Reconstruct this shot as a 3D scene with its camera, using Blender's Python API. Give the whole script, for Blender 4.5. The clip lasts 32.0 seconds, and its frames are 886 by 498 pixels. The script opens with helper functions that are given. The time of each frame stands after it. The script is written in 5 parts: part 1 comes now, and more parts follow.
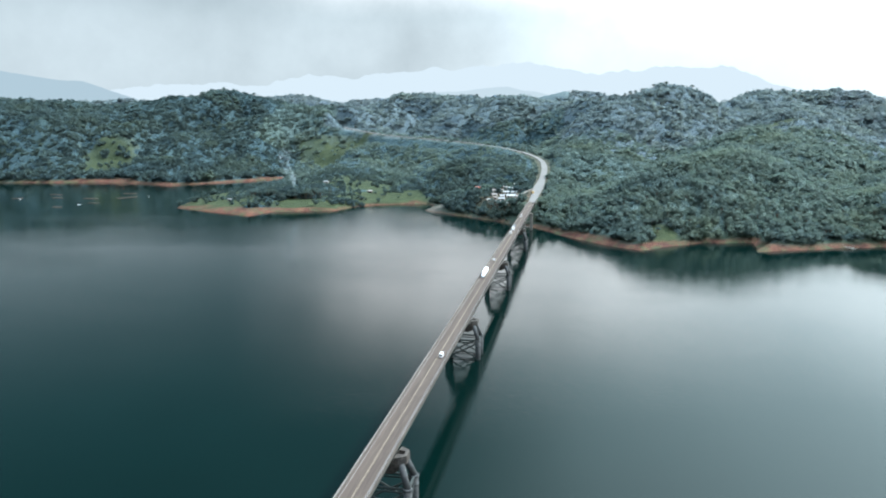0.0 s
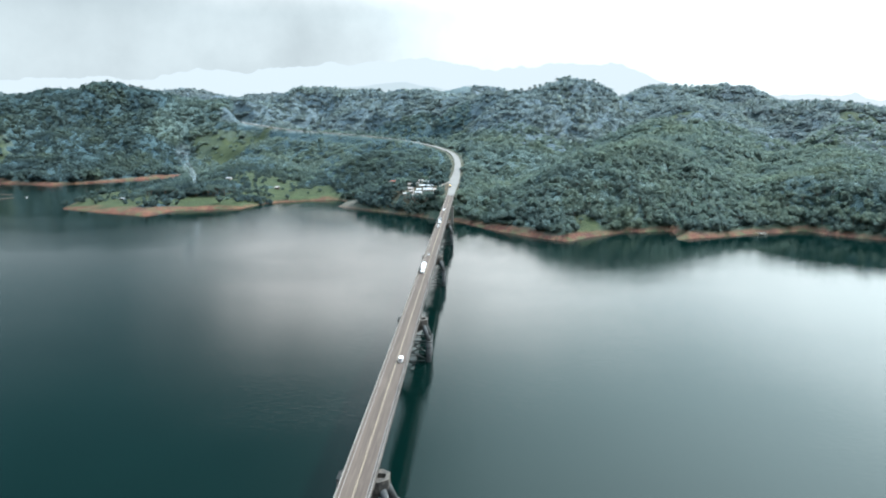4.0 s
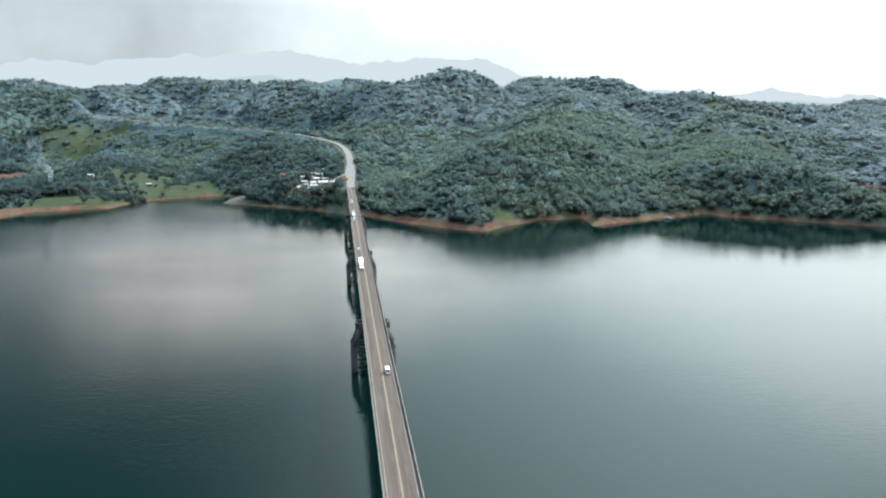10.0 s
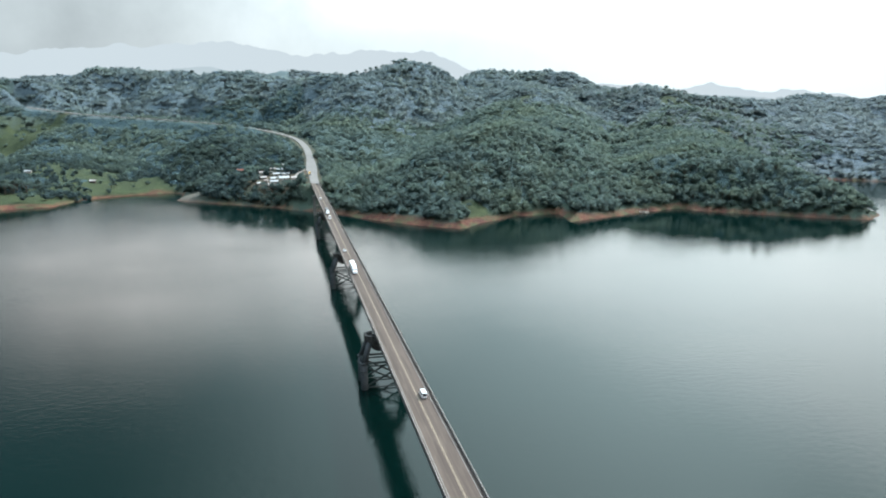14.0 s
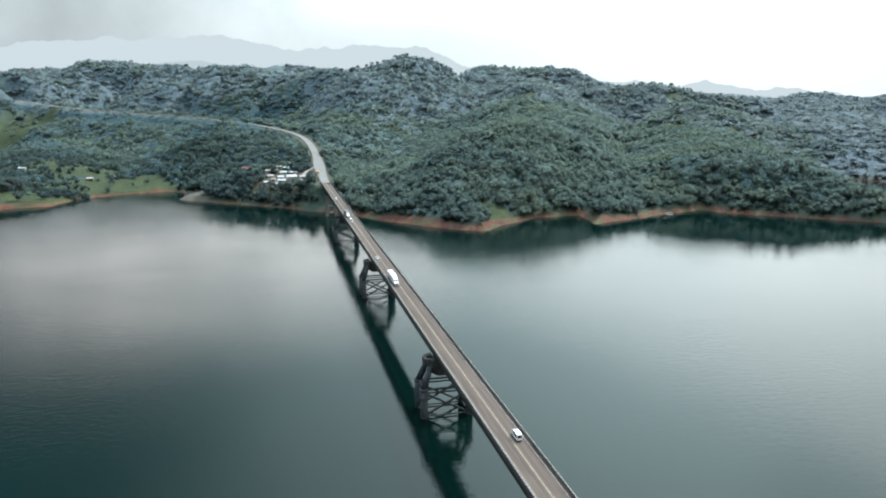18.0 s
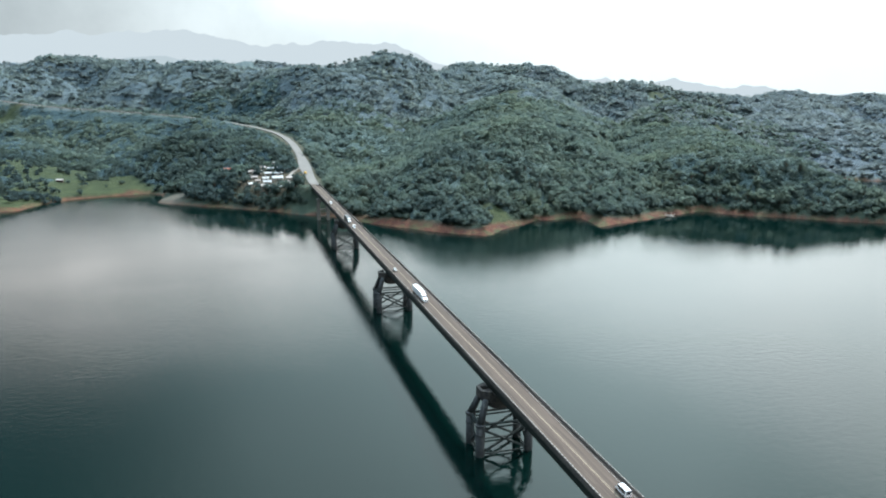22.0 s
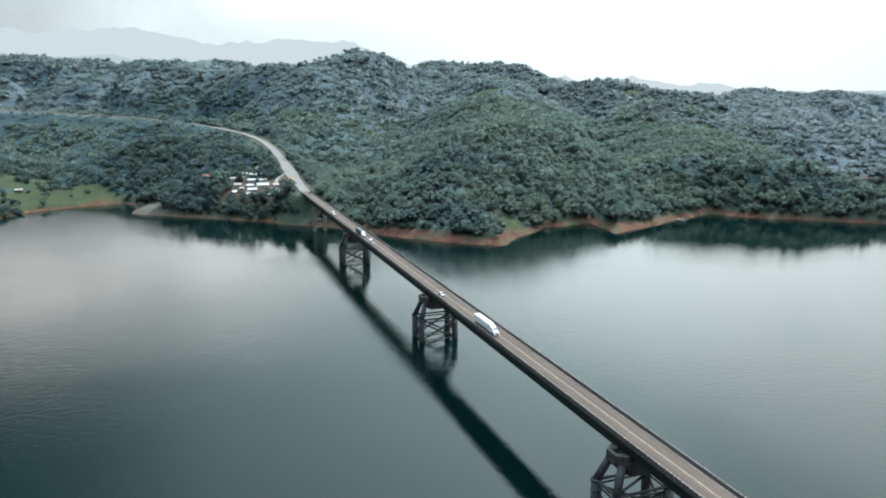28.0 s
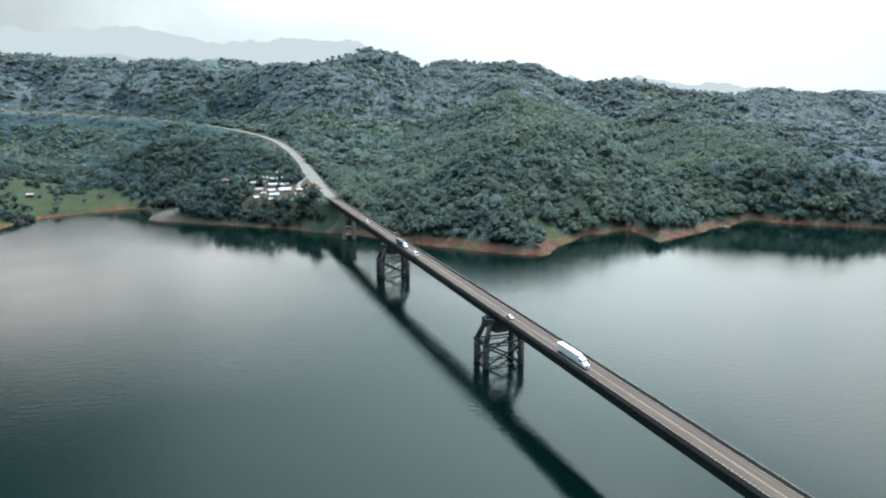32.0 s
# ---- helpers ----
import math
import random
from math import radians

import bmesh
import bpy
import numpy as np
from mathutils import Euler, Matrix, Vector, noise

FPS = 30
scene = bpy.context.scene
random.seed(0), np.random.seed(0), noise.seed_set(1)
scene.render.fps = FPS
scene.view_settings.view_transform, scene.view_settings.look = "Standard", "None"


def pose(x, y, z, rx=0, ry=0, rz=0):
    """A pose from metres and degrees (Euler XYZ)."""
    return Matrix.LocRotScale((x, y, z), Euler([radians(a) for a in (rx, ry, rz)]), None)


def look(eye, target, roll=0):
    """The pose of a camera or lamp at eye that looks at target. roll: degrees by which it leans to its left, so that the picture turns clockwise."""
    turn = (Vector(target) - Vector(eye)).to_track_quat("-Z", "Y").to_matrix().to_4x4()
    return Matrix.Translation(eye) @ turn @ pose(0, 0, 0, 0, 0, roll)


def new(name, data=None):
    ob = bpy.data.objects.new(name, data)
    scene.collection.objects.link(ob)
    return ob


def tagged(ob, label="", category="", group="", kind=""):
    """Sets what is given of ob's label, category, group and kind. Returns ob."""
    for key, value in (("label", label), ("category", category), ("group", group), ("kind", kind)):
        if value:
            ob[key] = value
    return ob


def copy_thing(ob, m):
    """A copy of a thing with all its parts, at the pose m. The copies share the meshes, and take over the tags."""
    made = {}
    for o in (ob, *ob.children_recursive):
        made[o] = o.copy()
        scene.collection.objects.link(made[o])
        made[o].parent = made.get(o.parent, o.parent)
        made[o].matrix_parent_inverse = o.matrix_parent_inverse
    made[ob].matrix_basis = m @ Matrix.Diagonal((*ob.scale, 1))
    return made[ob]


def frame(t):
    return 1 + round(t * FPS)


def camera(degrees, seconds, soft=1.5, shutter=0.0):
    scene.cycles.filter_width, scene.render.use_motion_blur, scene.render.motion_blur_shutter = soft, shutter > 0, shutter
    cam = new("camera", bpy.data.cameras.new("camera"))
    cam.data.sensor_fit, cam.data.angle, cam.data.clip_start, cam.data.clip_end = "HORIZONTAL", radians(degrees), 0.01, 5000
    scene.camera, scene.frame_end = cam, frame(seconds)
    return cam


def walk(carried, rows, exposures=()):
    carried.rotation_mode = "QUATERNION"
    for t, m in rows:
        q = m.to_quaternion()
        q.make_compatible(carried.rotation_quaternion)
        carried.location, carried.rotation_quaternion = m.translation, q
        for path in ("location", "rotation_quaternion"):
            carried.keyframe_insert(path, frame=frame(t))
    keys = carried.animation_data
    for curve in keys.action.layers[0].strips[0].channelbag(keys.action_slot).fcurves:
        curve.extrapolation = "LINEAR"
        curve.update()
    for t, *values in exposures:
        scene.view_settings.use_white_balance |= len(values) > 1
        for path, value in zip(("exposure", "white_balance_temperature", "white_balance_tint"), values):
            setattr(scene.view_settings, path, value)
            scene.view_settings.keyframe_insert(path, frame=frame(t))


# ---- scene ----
FOV = 63.7
cam = camera(FOV, 32.0, soft=2.0)

# camera path: seconds, x, y, z (metres), heading clockwise from +y, downward tilt, roll (degrees)
ROWS = [
    (0, 66.91, 346.57, 142.82, -11.126, 10.636, -0.173),
    (0.5, 63.03, 350.09, 142.69, -8.831, 10.712, -0.109),
    (1, 59.17, 353.49, 142.19, -6.118, 10.761, -0.154),
    (1.5, 55.29, 356.82, 141.41, -5.987, 10.814, -0.118),
    (2, 51.38, 360.12, 140.39, -5.993, 10.823, -0.028),
    (2.5, 47.43, 363.43, 139.22, -5.996, 10.820, -0.082),
    (3, 43.44, 366.77, 137.94, -6.009, 10.840, -0.120),
    (3.5, 39.39, 370.16, 136.59, -6.012, 10.851, -0.066),
    (4, 35.31, 373.61, 135.20, -2.791, 10.894, -0.216),
    (4.5, 31.19, 377.15, 133.82, -0.618, 10.933, -0.294),
    (6.5, 14.56, 392.16, 128.76, -0.626, 10.992, -0.205),
    (7, 10.43, 396.13, 127.68, -0.575, 11.005, -0.170),
    (7.5, 6.33, 400.19, 126.70, 0.034, 11.031, -0.189),
    (8, 2.27, 404.32, 125.81, 3.242, 11.105, -0.267),
    (8.5, -1.74, 408.51, 125.02, 3.963, 11.124, -0.300),
    (9, -5.68, 412.77, 124.32, 3.959, 11.131, -0.207),
    (9.5, -9.56, 417.09, 123.72, 4.214, 11.144, -0.173),
    (10, -13.35, 421.46, 123.21, 8.220, 11.188, -0.252),
    (10.5, -17.07, 425.86, 122.78, 10.850, 11.308, -0.350),
    (11, -20.71, 430.31, 122.43, 10.868, 11.355, -0.335),
    (11.5, -24.27, 434.78, 122.16, 10.879, 11.421, -0.288),
    (12, -27.74, 439.28, 121.96, 10.844, 11.491, -0.239),
    (12.5, -31.13, 443.80, 121.82, 12.067, 11.545, -0.161),
    (13, -34.44, 448.34, 121.73, 12.055, 11.603, -0.103),
    (13.5, -37.68, 452.89, 121.70, 12.159, 11.653, -0.066),
    (14, -40.86, 457.45, 121.70, 12.932, 11.698, -0.060),
    (14.5, -43.97, 462.02, 121.74, 12.915, 11.754, -0.072),
    (16.5, -55.94, 480.38, 122.14, 12.970, 11.885, 0.053),
    (17, -58.86, 485.00, 122.27, 13.338, 11.927, 0.124),
    (17.5, -61.75, 489.62, 122.41, 13.938, 11.977, 0.191),
    (18, -64.64, 494.26, 122.56, 13.944, 12.015, 0.301),
    (18.5, -67.52, 498.92, 122.70, 13.917, 12.053, 0.272),
    (19, -70.40, 503.59, 122.85, 14.352, 12.061, 0.314),
    (19.5, -73.28, 508.28, 122.98, 15.319, 12.087, 0.363),
    (20, -76.17, 512.99, 123.12, 15.319, 12.143, 0.363),
    (20.5, -79.06, 517.73, 123.25, 15.995, 12.155, 0.461),
    (21, -81.96, 522.49, 123.37, 16.719, 12.192, 0.523),
    (21.5, -84.87, 527.28, 123.48, 16.753, 12.199, 0.538),
    (22, -87.78, 532.10, 123.59, 16.728, 12.239, 0.466),
    (22.5, -90.69, 536.94, 123.70, 17.555, 12.223, 0.565),
    (23, -93.59, 541.82, 123.79, 19.219, 12.251, 0.504),
    (23.5, -96.47, 546.72, 123.89, 19.213, 12.250, 0.486),
    (24, -99.34, 551.65, 123.98, 19.210, 12.278, 0.454),
    (24.5, -102.17, 556.60, 124.07, 19.193, 12.282, 0.397),
    (25, -104.96, 561.58, 124.15, 19.173, 12.293, 0.425),
    (25.5, -107.71, 566.58, 124.24, 19.173, 12.310, 0.381),
    (27.5, -118.05, 586.76, 124.65, 20.270, 12.337, 0.229),
    (28, -120.46, 591.83, 124.77, 20.488, 12.334, 0.170),
    (28.5, -122.79, 596.92, 124.91, 20.517, 12.324, 0.140),
    (29, -125.05, 602.01, 125.06, 20.521, 12.312, 0.123),
    (29.5, -127.26, 607.11, 125.23, 20.519, 12.308, 0.111),
    (30, -129.43, 612.23, 125.43, 20.511, 12.327, 0.151),
    (30.5, -131.59, 617.36, 125.66, 20.507, 12.348, 0.246),
    (31, -133.78, 622.51, 125.92, 20.523, 12.379, 0.229),
    (31.5, -136.04, 627.69, 126.21, 20.522, 12.392, 0.207),
    (32, -138.43, 632.92, 126.56, 20.519, 12.403, 0.189),
]


def heading(x, y, z, yaw, down, roll):
    a, b = radians(yaw), radians(down)
    way = Vector((math.sin(a) * math.cos(b), math.cos(a) * math.cos(b), -math.sin(b)))
    eye = Vector((x, y, z))
    return look(eye, eye + way, roll)


walk(cam, [(t, heading(*r)) for t, *r in ROWS], [(0, 1.56, 5950, 8), (4, 1.66, 6080, 8), (8, 1.50, 6200, 9), (13, 1.34, 6220, 9), (32, 1.32, 6220, 9)])

# ---- light ----
SKY = 0.0032
SUN_AZ, SUN_EL = 57.0, 47.0          # degrees from +y towards +x, and above the horizon
sun = new("sun", bpy.data.lights.new("sun", "SUN"))
sun.data.energy, sun.data.angle, sun.data.color = 2.2, radians(4.0), (1.0, 0.94, 0.86)
_a, _e = radians(SUN_AZ), radians(SUN_EL)
SUN_WAY = Vector((math.sin(_a) * math.cos(_e), math.cos(_a) * math.cos(_e), math.sin(_e)))
sun.matrix_world = look(SUN_WAY * 900, (0, 0, 0))

world = bpy.data.worlds.new("sky")
scene.world = world
world.use_nodes = True
wt = world.node_tree
wt.nodes.clear()


def wnode(kind, **kw):
    n = wt.nodes.new(kind)
    for k, v in kw.items():
        n.inputs[k].default_value = v
    return n


sky = wt.nodes.new("ShaderNodeTexSky")
sky.sky_type, sky.sun_disc = "NISHITA", False
sky.sun_elevation, sky.sun_rotation = radians(SUN_EL), radians(SUN_AZ)
sky.altitude, sky.air_density, sky.dust_density, sky.ozone_density = 200, 1.3, 6.0, 1.5
geo = wnode("ShaderNodeTexCoord")


def wmath(op, a, b=None, c=None):
    n = wt.nodes.new("ShaderNodeMath")
    n.operation = op
    for k, v in enumerate((a, b, c)):
        if v is None:
            continue
        if isinstance(v, (int, float)):
            n.inputs[k].default_value = v
        else:
            wt.links.new(v, n.inputs[k])
    return n.outputs[0]


sep = wt.nodes.new("ShaderNodeSeparateXYZ")
wt.links.new(geo.outputs["Generated"], sep.inputs[0])
# bearing from +y towards +x and height over the horizon, in degrees, both stirred a little so that cloud edges are ragged
stir = wnode("ShaderNodeTexNoise", Scale=5.0, Detail=6.0, Roughness=0.6)
wt.links.new(geo.outputs["Generated"], stir.inputs["Vector"])
shift = wmath("SUBTRACT", stir.outputs["Fac"], 0.5)
true_el = wmath("MULTIPLY", wmath("ARCSINE", sep.outputs["Z"]), 57.2958)
bearing = wmath("ADD", wmath("MULTIPLY", wmath("ARCTAN2", sep.outputs["X"], sep.outputs["Y"]), 57.2958), wmath("MULTIPLY", shift, 16.0))
elev = wmath("ADD", true_el, wmath("MULTIPLY", shift, 11.0))


def ease(v, lo, hi):
    """0 below lo, 1 above hi, smooth between."""
    n = wt.nodes.new("ShaderNodeMapRange")
    n.interpolation_type = "SMOOTHSTEP"
    n.inputs["From Min"].default_value, n.inputs["From Max"].default_value = min(lo, hi), max(lo, hi)
    n.inputs["To Min"].default_value, n.inputs["To Max"].default_value = (0.0, 1.0) if lo < hi else (1.0, 0.0)
    wt.links.new(v, n.inputs["Value"])
    return n.outputs["Result"]


def scaled(colour, k):
    n = wnode("ShaderNodeVectorMath")
    n.operation = "SCALE"
    n.inputs[0].default_value = colour
    wt.links.new(k, n.inputs["Scale"])
    return n.outputs["Vector"]


def summed(a, b):
    n = wnode("ShaderNodeVectorMath")
    n.operation = "ADD"
    wt.links.new(a, n.inputs[0])
    wt.links.new(b, n.inputs[1])
    return n.outputs["Vector"]


dim = wnode("ShaderNodeVectorMath")
dim.operation = "SCALE"
dim.inputs["Scale"].default_value = SKY
wt.links.new(sky.outputs["Color"], dim.inputs[0])
# the wide glow of the sun in thin high cloud
dot = wnode("ShaderNodeVectorMath")
dot.operation = "DOT_PRODUCT"
dot.inputs[1].default_value = SUN_WAY
wt.links.new(geo.outputs["Generated"], dot.inputs[0])
facing = wmath("MAXIMUM", dot.outputs["Value"], 0.0)
aureole = wmath("MULTIPLY", wmath("POWER", facing, 3.0), wmath("ADD", 0.2, wmath("MULTIPLY", ease(bearing, -22, 6), 1.52)))
aureole = wmath("MULTIPLY", aureole, wmath("MULTIPLY", wmath("ADD", 0.4, wmath("MULTIPLY", ease(true_el, 3, 16), 0.6)), wmath("ADD", 0.52, wmath("MULTIPLY", ease(bearing, 58, 26), 0.48))))
# haze along the horizon, whiter towards the sun
low = wmath("ADD", wmath("MULTIPLY", ease(true_el, 13, 6), 0.11), wmath("MULTIPLY", ease(true_el, 24, 5), 0.12))
low = wmath("MULTIPLY", low, wmath("ADD", wmath("ADD", 0.80, wmath("MULTIPLY", ease(bearing, -25, 10), 0.22)), wmath("MULTIPLY", shift, 0.55)))
# two banks of bright thin cloud with a bluer gap between them
left_bank = wmath("MULTIPLY", wmath("MULTIPLY", ease(bearing, -31, -9), ease(bearing, 18, 3)), wmath("MULTIPLY", ease(true_el, 7, 13), ease(elev, 23, 14)))
left_bank = wmath("MULTIPLY", left_bank, wmath("ADD", 0.49, wmath("MULTIPLY", shift, 1.3)))
brim = wmath("SUBTRACT", elev, wmath("ADD", 11.0, wmath("MULTIPLY", wmath("SUBTRACT", bearing, 6.0), 0.33)))
right_bank = wmath("MULTIPLY", wmath("MULTIPLY", ease(bearing, -2, 12), ease(brim, 3.5, -2.5)), ease(true_el, 4, 13))
right_bank = wmath("MULTIPLY", right_bank, wmath("ADD", 0.33, wmath("MULTIPLY", shift, 0.5)))
glow = summed(dim.outputs["Vector"], scaled((0.024, 0.056, 0.066), wmath("ADD", 1.0, wmath("MULTIPLY", shift, 0.5))))
glow = summed(glow, scaled((0.80, 0.97, 0.97), aureole))
glow = summed(glow, scaled((1.06, 1.02, 0.99), low))
# a bright dome overhead, out of view, added as bluish fill light
glow = summed(glow, scaled((0.86, 1.06, 1.26), ease(true_el, 35, 62)))
glow = summed(glow, scaled((1.12, 1.0, 0.92), left_bank))
glow = summed(glow, scaled((1.12, 1.0, 0.93), right_bank))
back = wnode("ShaderNodeBackground", Strength=1.0)
wout = wnode("ShaderNodeOutputWorld")
wt.links.new(glow, back.inputs["Color"])
wt.links.new(back.outputs["Background"], wout.inputs["Surface"])


# ---- materials ----
class Mat:
    """A small builder of node materials."""

    def __init__(self, name, base, rough=0.8, metal=0.0, spec=0.3):
        self.m = bpy.data.materials.new(name)
        self.m.use_nodes = True
        self.t = self.m.node_tree
        self.p = self.t.nodes["Principled BSDF"]
        self.p.inputs["Base Color"].default_value = (*base, 1)
        self.p.inputs["Roughness"].default_value = rough
        self.p.inputs["Metallic"].default_value = metal
        self.p.inputs["Specular IOR Level"].default_value = spec
        self.col = None
        self.base = base

    def node(self, kind):
        return self.t.nodes.new(kind)

    def link(self, a, b):
        self.t.links.new(a, b)

    def where(self, stretch=(1, 1, 1)):
        g = self.node("ShaderNodeNewGeometry")
        m = self.node("ShaderNodeMapping")
        m.inputs["Scale"].default_value = stretch
        self.link(g.outputs["Position"], m.inputs["Vector"])
        return m.outputs["Vector"]

    def noise(self, scale, detail=4.0, rough=0.6, stretch=(1, 1, 1)):
        n = self.node("ShaderNodeTexNoise")
        n.inputs["Scale"].default_value, n.inputs["Detail"].default_value, n.inputs["Roughness"].default_value = scale, detail, rough
        self.link(self.where(stretch), n.inputs["Vector"])
        return n.outputs["Fac"]

    def span(self, fac, a, b, lo=0.0, hi=1.0):
        r = self.node("ShaderNodeMapRange")
        for k, v in (("From Min", a), ("From Max", b), ("To Min", lo), ("To Max", hi)):
            r.inputs[k].default_value = v
        self.link(fac, r.inputs["Value"])
        return r.outputs["Result"]

    def times(self, a, b):
        n = self.node("ShaderNodeMath")
        n.operation = "MULTIPLY"
        self.link(a, n.inputs[0])
        if isinstance(b, (int, float)):
            n.inputs[1].default_value = b
        else:
            self.link(b, n.inputs[1])
        return n.outputs[0]

    def attr(self, name):
        n = self.node("ShaderNodeAttribute")
        n.attribute_name = name
        return n.outputs["Fac"]

    def mix(self, fac, colour):
        """Blends a colour over what is there."""
        n = self.node("ShaderNodeMix")
        n.data_type = "RGBA"
        if self.col is None:
            n.inputs["A"].default_value = (*self.base, 1)
        else:
            self.link(self.col, n.inputs["A"])
        n.inputs["B"].default_value = (*colour, 1)
        self.link(fac, n.inputs["Factor"])
        self.col = n.outputs["Result"]
        self.link(self.col, self.p.inputs["Base Color"])
        return self

    def bump(self, fac, strength, distance):
        n = self.node("ShaderNodeBump")
        n.inputs["Strength"].default_value, n.inputs["Distance"].default_value = strength, distance
        self.link(fac, n.inputs["Height"])
        self.link(n.outputs["Normal"], self.p.inputs["Normal"])
        return self

    def worn(self, dark, light, fine=3.0, broad=0.15, amount=0.7):
        self.mix(self.span(self.noise(broad, 5), 0.35, 0.7, 0, amount), dark)
        self.mix(self.span(self.noise(fine, 3), 0.45, 0.75, 0, amount), light)
        return self


def island_mix(mat, colour, lo, hi, a=0.0, b=1.0):
    g = mat.node("ShaderNodeNewGeometry")
    mat.mix(mat.span(g.outputs["Random Per Island"], a, b, lo, hi), colour)


def leaf_material(name, deep, light, warm, soft=0.9):
    m = Mat(name, deep, 0.95, spec=0.1)
    m.mix(m.span(m.attr("tone"), 0.1, 0.95, 0, 1.0), light)
    m.mix(m.span(m.noise(0.012, 3), 0.48, 0.72, 0, 0.6), warm)
    island_mix(m, light, 0.0, 0.35)
    m.mix(m.span(m.noise(0.5, 4, 0.65), 0.48, 0.75, 0, 0.4), tuple(c * 0.7 for c in deep))
    # thin leaves let part of the light through
    thin, both = m.node("ShaderNodeBsdfTranslucent"), m.node("ShaderNodeMixShader")
    m.link(m.col, thin.inputs["Color"])
    both.inputs["Fac"].default_value = 0.55
    # sprays of leaves point every way, so that a crown is lit more evenly than one leaf would be
    g, up, turned = m.node("ShaderNodeNewGeometry"), m.node("ShaderNodeVectorMath"), m.node("ShaderNodeMix")
    turned.data_type = "VECTOR"
    turned.inputs["Factor"].default_value = soft
    m.link(g.outputs["Normal"], turned.inputs[4])
    turned.inputs[5].default_value = (0, 0, 1)
    up.operation = "NORMALIZE"
    m.link(turned.outputs[1], up.inputs[0])
    m.link(up.outputs[0], m.p.inputs["Normal"])
    m.link(m.p.outputs["BSDF"], both.inputs[1])
    m.link(thin.outputs["BSDF"], both.inputs[2])
    m.link(both.outputs["Shader"], m.t.nodes["Material Output"].inputs["Surface"])
    return m.m


LEAF = leaf_material("leaf", (0.084, 0.124, 0.120), (0.124, 0.168, 0.142), (0.132, 0.168, 0.102), 0.8)
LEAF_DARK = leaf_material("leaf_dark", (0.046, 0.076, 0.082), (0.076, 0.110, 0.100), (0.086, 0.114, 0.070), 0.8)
# distance haze is painted into these two leaf colours, paler and bluer
LEAF_HAZE = leaf_material("leaf_haze", (0.116, 0.158, 0.168), (0.146, 0.190, 0.188), (0.150, 0.190, 0.148), 0.88)
LEAF_HAZE_PALE = leaf_material("leaf_haze_pale", (0.122, 0.158, 0.172), (0.146, 0.184, 0.188), (0.146, 0.182, 0.160), 0.92)
FROND = leaf_material("frond", (0.085, 0.128, 0.112), (0.112, 0.160, 0.128), (0.11, 0.150, 0.10), 0.7)


def canopy_material(name, base, light):
    m = Mat(name, base, 0.95, spec=0.1)
    m.mix(m.span(m.attr("tone"), 0.2, 0.9, 0, 0.9), light)
    m.mix(m.span(m.noise(0.22, 4, 0.65), 0.45, 0.66, 0, 0.5), tuple(c * 0.72 for c in base))
    m.mix(m.span(m.noise(0.010, 3), 0.5, 0.7, 0, 0.5), (base[0] * 1.2, base[1] * 1.1, base[2] * 0.85))
    m.bump(m.noise(0.32, 5, 0.7), 1.0, 3.0)
    return m.m


CANOPY = canopy_material("canopy", (0.070, 0.104, 0.102), (0.088, 0.124, 0.114))
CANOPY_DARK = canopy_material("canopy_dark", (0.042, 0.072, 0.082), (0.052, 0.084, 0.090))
# canopies of the far hills, with the haze put into their colour
CANOPY_HAZE = canopy_material("canopy_haze", (0.082, 0.114, 0.130), (0.096, 0.130, 0.144))
CANOPY_HAZE_PALE = canopy_material("canopy_haze_pale", (0.096, 0.126, 0.146), (0.108, 0.138, 0.156))
BARK = Mat("bark", (0.13, 0.10, 0.075), 0.9).worn((0.07, 0.055, 0.045), (0.2, 0.17, 0.14)).m

_m = Mat("ground", (0.040, 0.060, 0.046), 0.95, spec=0.15)          # leaf litter and scrub under the trees
_m.mix(_m.span(_m.noise(0.03, 4), 0.4, 0.65, 0, 0.7), (0.055, 0.075, 0.052))
_m.mix(_m.attr("haze_tint"), (0.080, 0.110, 0.114))      # haze painted into the ground colour of the far hills
_m.mix(_m.attr("grass"), (0.032, 0.044, 0.021))
_m.mix(_m.times(_m.attr("grass"), _m.span(_m.noise(0.06, 4), 0.45, 0.65)), (0.046, 0.060, 0.027))
_m.mix(_m.times(_m.attr("grass"), _m.span(_m.noise(0.25, 3), 0.5, 0.7, 0, 0.8)), (0.020, 0.032, 0.016))
_m.mix(_m.attr("clay"), (0.096, 0.040, 0.027))
_m.mix(_m.times(_m.attr("clay"), _m.span(_m.noise(0.09, 5), 0.42, 0.62)), (0.150, 0.068, 0.043))
_m.mix(_m.times(_m.attr("clay"), _m.span(_m.noise(0.4, 4, 0.7), 0.5, 0.64, 0, 0.75)), (0.040, 0.024, 0.020))
_m.mix(_m.times(_m.attr("clay"), _m.span(_m.noise(0.05, 5, 0.65, (1, 1, 6)), 0.5, 0.66, 0, 0.85)), (0.062, 0.028, 0.025))
_m.mix(_m.times(_m.attr("clay"), _m.span(_m.noise(0.045, 6, 0.75), 0.48, 0.60, 0, 0.9)), (0.052, 0.068, 0.034))
_m.mix(_m.attr("sand"), (0.120, 0.104, 0.088))
_m.mix(_m.times(_m.attr("sand"), _m.span(_m.noise(0.22, 4, 0.7), 0.48, 0.62, 0, 0.9)), (0.055, 0.056, 0.046))
_m.bump(_m.noise(0.35, 5, 0.65), 1.0, 1.5)
GROUND = _m.m

